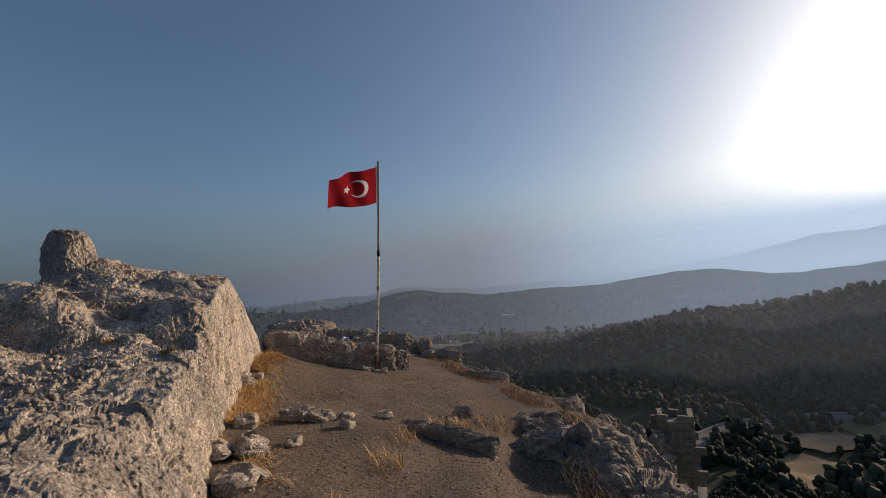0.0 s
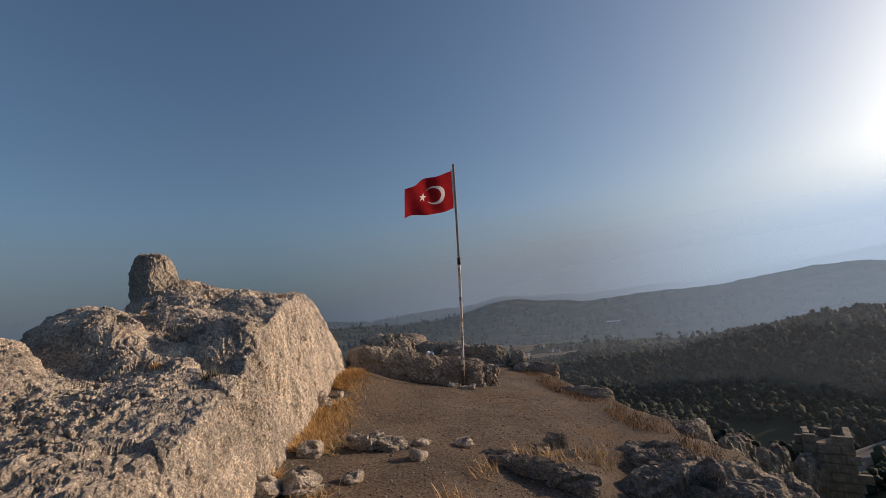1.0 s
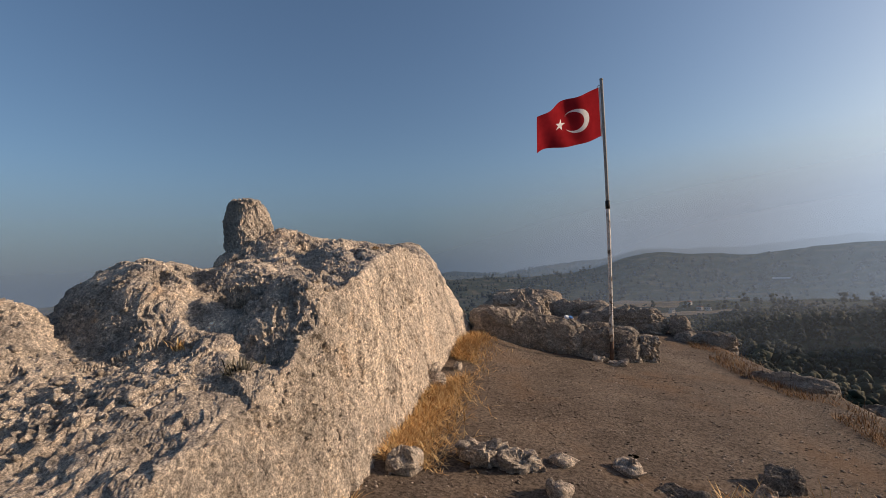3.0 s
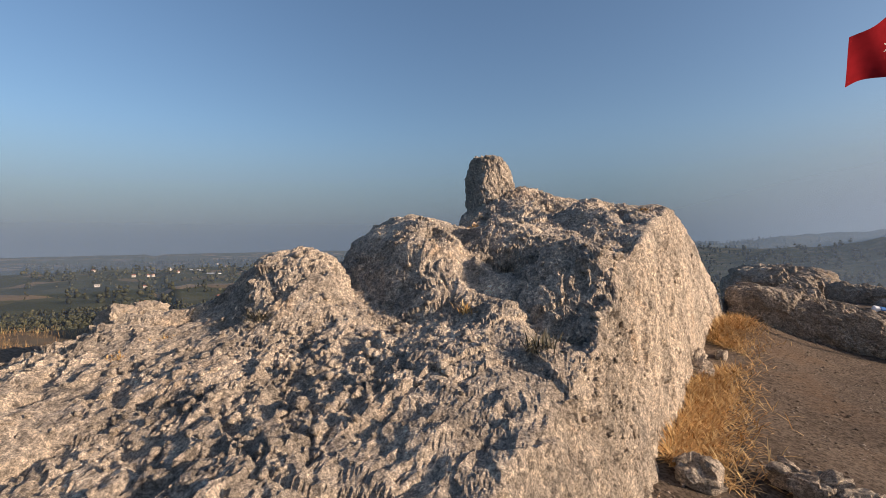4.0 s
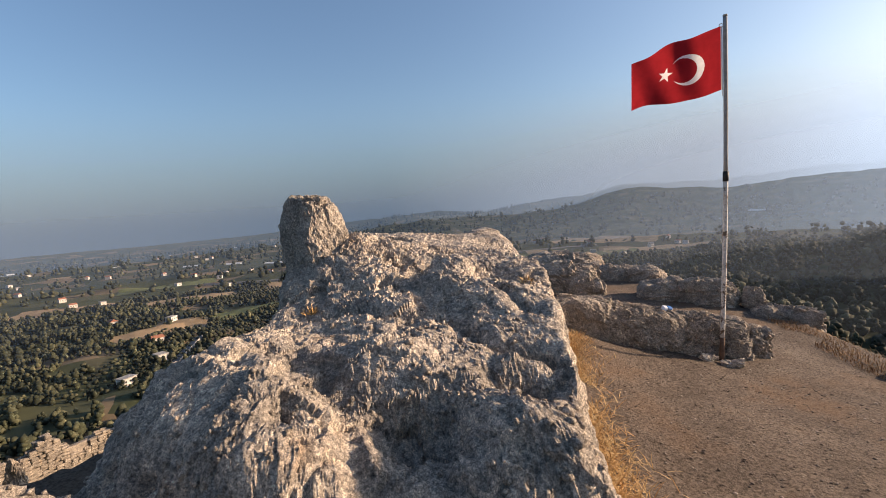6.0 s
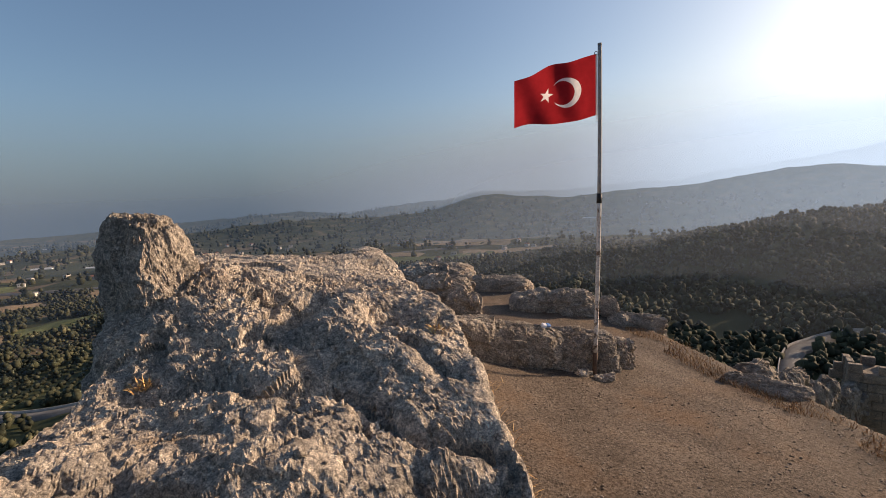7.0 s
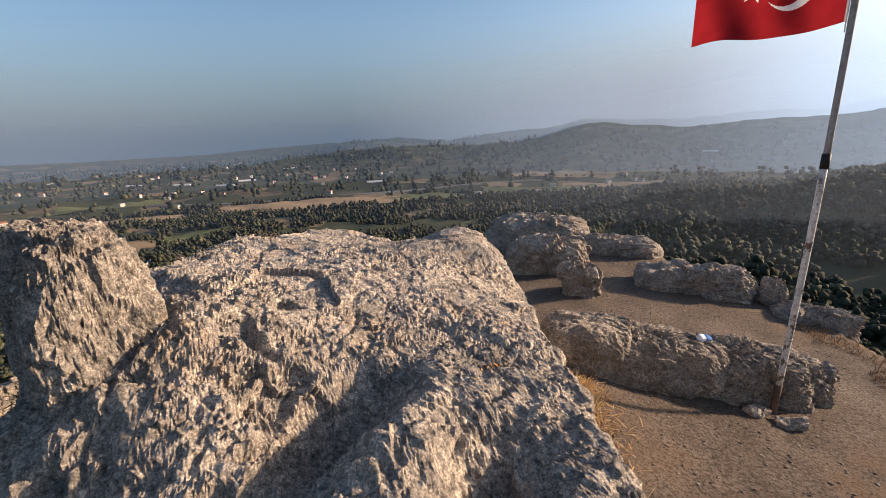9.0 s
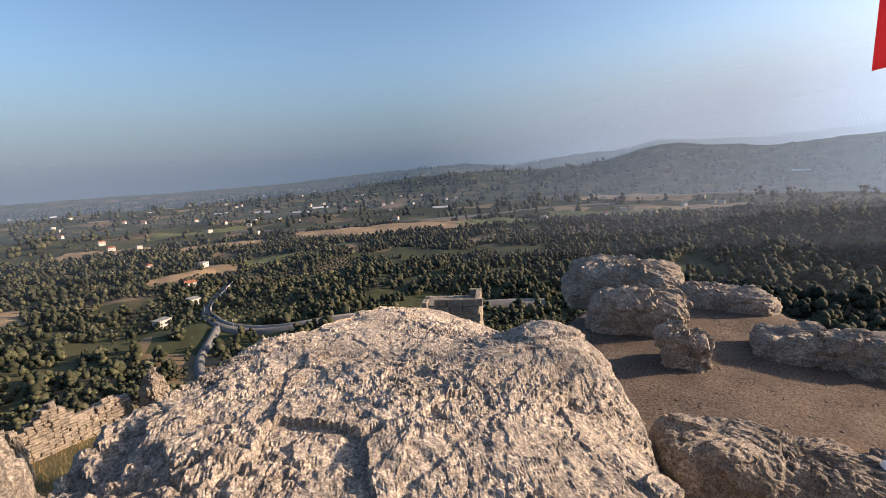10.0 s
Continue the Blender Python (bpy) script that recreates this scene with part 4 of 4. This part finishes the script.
proto = []
for k in range(4):
    t = empty("tree", (0, 0, -500), "bushy dark green tree below the castle walls", "tree", "trees below the walls")
    part("trunk", tube([(0, 0, -0.1), (0.02, 0.01, 0.2), (0.0, 0.03, 0.45), (0.03, 0.0, 0.7)], [0.035, 0.028, 0.02, 0.008], 7), M_BARK, t)
    part("crown", tree_crown(300 + k, k == 3), None, t)
    proto.append(t)
x, y = scatter(260, 42, 165, -108, 58)
z = land(x, y)
pick = [i for i in range(len(x)) if z[i] < -14 and not (-54 < x[i] < -6 and -9 < y[i] < 28)]
for n, i in enumerate(pick[:130]):
    h = float(rng.uniform(4, 9))
    m = Matrix.Translation((float(x[i]), float(y[i]), float(z[i]))) @ Matrix.Rotation(float(rng.uniform(0, 6.28)), 4, "Z")
    ob = proto[n % 4] if n < 4 else copy_thing(proto[n % 4], m)
    ob.matrix_basis = m
    ob.scale = (h, h, h)

# ---- village houses and greenhouses, far below ----
M_WALLP, M_TILE, M_GLASSH = plain("white_render", (0.50, 0.47, 0.43), 0.9), plain("red_tile", (0.30, 0.13, 0.08), 0.9), plain("white_sheeting", (0.55, 0.57, 0.58), 0.6)
M_PANE = plain("dark_pane", (0.03, 0.035, 0.04), 0.2)


def roof_mesh(a, b, h):
    bm = bmesh.new()
    pts = [(-a, -b, 0), (a, -b, 0), (a, b, 0), (-a, b, 0), (-a * 0.8, 0, h), (a * 0.8, 0, h)]
    v = [bm.verts.new(p) for p in pts]
    for f in ((0, 1, 5, 4), (2, 3, 4, 5), (1, 2, 5), (3, 0, 4), (3, 2, 1, 0)):
        bm.faces.new([v[i] for i in f])
    me = bpy.data.meshes.new("roof")
    bm.to_mesh(me)
    bm.free()
    return me


def house(label, flat):
    t = empty("house", (0, 0, -500), label, "house", "village houses")
    w = part("wall", block_mesh("wall", 11, 8, 6.5, 0), M_WALLP, t)
    w.location.z = 3.0
    r = part("roof", block_mesh("roof", 12, 9, 0.5, 0.05) if flat else roof_mesh(6.2, 4.7, 2.4), M_PARAPET if flat else M_TILE, t)
    r.location.z = 6.4
    for k in range(3):
        for side in (-1, 1):
            p = part("window", block_mesh("window", 1.3, 0.15, 1.5, 0), M_PANE, t)
            p.location = (-3.4 + 3.4 * k, side * 4.0, 3.8)
    return t


def greenhouse():
    t = empty("greenhouse", (0, 0, -500), "long white sheeted greenhouse in the fields", "greenhouse", "greenhouses")
    a = np.linspace(0, math.pi, 9)
    pts = np.stack([np.stack([np.full(9, k), 7 * np.cos(a), 4.5 * np.sin(a)], 1) for k in (-24.0, 0.0, 24.0)])
    part("cover", grid_mesh("cover", pts), M_GLASSH, t)
    for e in (-24, 24):
        g = part("end_wall", block_mesh("end_wall", 0.3, 13, 3.2, 0), M_GLASSH, t)
        g.location = (e, 0, 1.4)
    return t


kinds = [house("small white village house with a red tiled roof", False), house("small white flat-roofed village house", True), greenhouse()]
spots = [(268, 362, 0), (-400, 163, 1), (-429, 203, 1), (-657, 259, 0), (-490, 230, 0), (-600, 300, 1), (40, 1810, 2)]
hx, hy = scatter(95, 850, 2500, -95, -28)
spots += [(float(a), float(b), (0, 1, 0, 2, 1)[i % 5]) for i, (a, b) in enumerate(zip(hx, hy)) if ground_z(a, b) < -95]
hx, hy = scatter(16, 700, 1500, -28, -5)
spots += [(float(a), float(b), i % 2) for i, (a, b) in enumerate(zip(hx, hy))]
used = set()
for a, b, k in spots:
    m = Matrix.Translation((a, b, ground_z(a, b) + (0.5 if k < 2 else 0.0))) @ Matrix.Rotation(float(rng.uniform(0, 3.1)), 4, "Z")
    ob = kinds[k] if k not in used else copy_thing(kinds[k], m)
    used.add(k)
    ob.matrix_basis = m

# street lamps by the lower road
for i, (a, b) in enumerate(((-395, 190), (-330, 178), (-262, 232), (-215, 285))):
    lamp = empty("street_lamp", (a, b + 5, ground_z(a, b)), "grey steel street lamp beside the valley road", "street lamp", "street lamps")
    part("post", tube([(0, 0, -1), (0, 0, 8), (0, 0, 11)], [0.22, 0.18, 0.12], 8), M_PARAPET, lamp)
    part("arm", tube([(0, 0, 10.8), (0.8, 0, 11.3), (2.0, 0, 11.4)], 0.1, 6), M_PARAPET, lamp)
    head_ = part("head", block_mesh("head", 0.9, 0.4, 0.2, 0.05), M_STEEL, lamp)
    head_.location = (2.2, 0, 11.35)

# ---- dry grass, gravel ----
def blades(name, x, y, length, flat, label, mat=M_STRAW):
    """Thin bent straws standing or lying on the ground."""
    n = len(x)
    z = land(x, y)
    a, lean = rng.uniform(0, 6.28, n), np.clip(rng.normal(flat, 0.25, n), 0.05, 1.45)
    L = length * rng.uniform(0.5, 1.3, n)
    d = np.stack([np.cos(a) * np.sin(lean), np.sin(a) * np.sin(lean), np.cos(lean)], 1)
    side = np.stack([-np.sin(a), np.cos(a), 0 * a], 1) * 0.0035
    base = np.stack([x, y, z + 0.004], 1)
    mid = base + d * (L * 0.55)[:, None]
    tip = base + d * L[:, None] - np.stack([0 * a, 0 * a, L * 0.10], 1)
    tip[:, 2] = np.maximum(tip[:, 2], z + 0.008)
    v = np.stack([base - side, base + side, mid + side, mid - side, tip], 1).reshape(-1, 3)
    o = 5 * np.arange(n)[:, None]
    f = np.concatenate([o + (0, 1, 2), o + (0, 2, 3), o + (3, 2, 4)])
    ob = new(name, tri_mesh(name, v, f))
    ob.data.materials.append(mat)
    return tagged(ob, label, "grass", kind="stuff")


def band(n, y0, y1, xs, width):
    y = rng.uniform(y0, y1, n)
    x = xs(y) + np.abs(rng.normal(0, 1, n)) * width
    return x, y


x, y = band(16000, 5.6, 12.6, lambda q: np.interp(q, SY, FOOT) + 0.02, 0.26)
keep = vnoise(np.stack([x, y, 0 * x], 1), 0.7, 61) > -0.35
blades("straw_bank", x[keep], y[keep], 0.17, 1.15, "golden trampled straw along the rock face")
x, y = band(7000, 5.2, 17.5, lambda q: np.interp(q, RIM_Y, RIM_X) - 0.9, 0.45)
keep = vnoise(np.stack([x, y, 0 * x], 1), 0.9, 62) > 0.05
blades("rim_grass", x[keep], y[keep], 0.12, 0.75, "dry rust-coloured grass along the east rim", M_RUSTY)
x, y = rng.uniform(-0.2, 2.6, 5000), rng.uniform(5.0, 9.2, 5000)
keep = vnoise(np.stack([x, y, 0 * x], 1), 0.6, 63) > 0.25
blades("grass_tufts", x[keep], y[keep], 0.20, 0.7, "tufts of dry yellow grass among stones")
x, y = rng.uniform(-48, -9, 26000), rng.uniform(-7, 24, 26000)
keep = (vnoise(np.stack([x, y, 0 * x], 1), 3.0, 64) > -0.3) & (land(x, y) > -18)
blades("ward_grass", x[keep], y[keep], 0.55, 0.5, "dry golden grass in the lower ward")


def pebbles(name, n, x0, x1, y0, y1, lo, hi, label):
    x, y = rng.uniform(x0, x1, n), rng.uniform(y0, y1, n)
    keep = (x < np.interp(y, RIM_Y, RIM_X)) & (x > np.interp(y, SY, FOOT) + 0.02)
    x, y = x[keep], y[keep]
    w = lo + (hi - lo) * rng.uniform(0, 1, len(x)) ** 4
    v, f = clumps(np.stack([x, y, land(x, y) + 0.1 * w], 1), np.stack([w, w * 0.8, w * 0.55], 1))
    ob = new(name, tri_mesh(name, v, f))
    ob.data.materials.append(M_PEBBLE)
    return tagged(ob, label, "gravel", kind="stuff")


M_PEBBLE = leafy("gravel_stone", (0.09, 0.073, 0.06), (0.19, 0.155, 0.125), (0.38, 0.32, 0.27), False)
pebbles("gravel", 18000, -4.4, 3.2, 3.0, 13.0, 0.004, 0.021, "scattered grey gravel on the trodden dirt")
pebbles("gravel_far", 4000, -6.5, 2.5, 12.5, 23.0, 0.006, 0.026, "scattered grey gravel on the trodden dirt")

# broken stones lying in the hollows of the great rock
rx_, ry_ = rng.uniform(-3.7, -1.8, 700), rng.uniform(3.9, 7.2, 700)
keep = vnoise(np.stack([rx_, ry_, 0 * rx_], 1), 0.6, 71) > 0.0
sp = on_rock(rx_[keep], ry_[keep])
w = 0.010 + 0.03 * rng.uniform(0, 1, len(sp)) ** 3
v, f = clumps(sp + np.stack([0 * w, 0 * w, 0.25 * w], 1), np.stack([w, w * 0.85, w * 0.7], 1))
rubble = new("rubble", tri_mesh("rubble", v, f))
rubble.data.materials.append(M_ROCK)
tagged(rubble, "small broken limestone rubble in the hollows", "rubble", kind="stuff")


# angular chips set in the weathered skin of the great rock
pick = rng.choice(len(rock_skin), 30000, replace=False)
pick = pick[vnoise(rock_skin[pick], 0.5, 72) > rng.uniform(0.0, 1.2, len(pick))]
w = 0.006 + 0.026 * rng.uniform(0, 1, len(pick)) ** 4
oct_ = np.array([(1, 0, 0), (-0.8, 0.3, 0), (0.1, 1, 0), (-0.1, -0.9, 0.1), (0.2, 0.1, 0.75), (0, 0, -0.8)], float)
oct_f = np.array([(0, 2, 4), (2, 1, 4), (1, 3, 4), (3, 0, 4), (2, 0, 5), (1, 2, 5), (3, 1, 5), (0, 3, 5)])
basis = rng.normal(0, 1, (len(pick), 3, 3))
basis, _ = np.linalg.qr(basis)
cv = oct_[None] * rng.uniform(0.6, 1.15, (len(pick), 6, 3)) * w[:, None, None]
cv = np.einsum("nij,nkj->nki", basis, cv) + (rock_skin[pick] + rock_out[pick] * (0.15 * w)[:, None])[:, None]
flip = np.where(np.linalg.det(basis) < 0, 1, 0)
cf = oct_f[None] + 6 * np.arange(len(pick))[:, None, None]
cf[flip == 1] = cf[flip == 1][:, :, ::-1]
chips = new("rock_chips", tri_mesh("rock_chips", cv.reshape(-1, 3), cf.reshape(-1, 3)))
chips.data.materials.append(M_ROCK)
tagged(chips, "angular pale limestone chips set in the weathered rock", "rubble", kind="stuff")


def plant(name, at, n, length, flat, mat, label):
    """A tuft of thin stems growing from one spot."""
    a, lean = rng.uniform(0, 6.28, n), np.abs(rng.normal(flat, 0.3, n))
    L = length * rng.uniform(0.5, 1.1, n)
    d = np.stack([np.cos(a) * np.sin(lean), np.sin(a) * np.sin(lean), np.cos(lean)], 1)
    base = np.asarray(at) + np.stack([rng.normal(0, 0.03, n), rng.normal(0, 0.03, n), 0 * a - 0.02], 1)
    side = np.stack([-np.sin(a), np.cos(a), 0 * a], 1) * 0.004
    mid, tip = base + d * (0.5 * L)[:, None], base + d * L[:, None] - np.stack([0 * a, 0 * a, 0.2 * L], 1)
    v = np.stack([base - side, base + side, mid + side, mid - side, tip], 1).reshape(-1, 3)
    o = 5 * np.arange(n)[:, None]
    ob = new(name, tri_mesh(name, v, np.concatenate([o + (0, 1, 2), o + (0, 2, 3), o + (3, 2, 4)])))
    ob.data.materials.append(mat)
    return tagged(ob, label, "plant", "plants on the rock")


M_HERB = leafy("grey_green_herb", (0.08, 0.074, 0.05), (0.14, 0.128, 0.09), (0.24, 0.21, 0.15), False)
SPOTS = ((-3.35, 4.7, 90, 0.14, 0.9, 1), (-1.9, 5.75, 90, 0.16, 0.9, 1), (-2.05, 6.05, 70, 0.14, 0.9, 1), (-2.6, 5.8, 60, 0.12, 0.8, 0), (-3.4, 3.95, 60, 0.06, 1.0, 0), (-3.6, 4.2, 50, 0.06, 0.8, 0), (-4.7, 7.4, 70, 0.12, 0.9, 0), (-3.1, 8.3, 50, 0.10, 0.9, 0), (-3.8, 9.2, 40, 0.06, 0.9, 0))
for (a, b, n, L, flat, green) in SPOTS:
    at_ = on_rock([a], [b])[0]
    plant("rock_plant", at_, n, L, flat, M_HERB if green else M_STRAW, "grey-green herb tuft rooted in the rock" if green else "dry straw-coloured tuft rooted in the rock")
plant("rock_plant", (-5.88, 8.12, 2.28), 160, 0.18, 1.0, M_HERB, "grey-green herb tuft rooted in the rock")
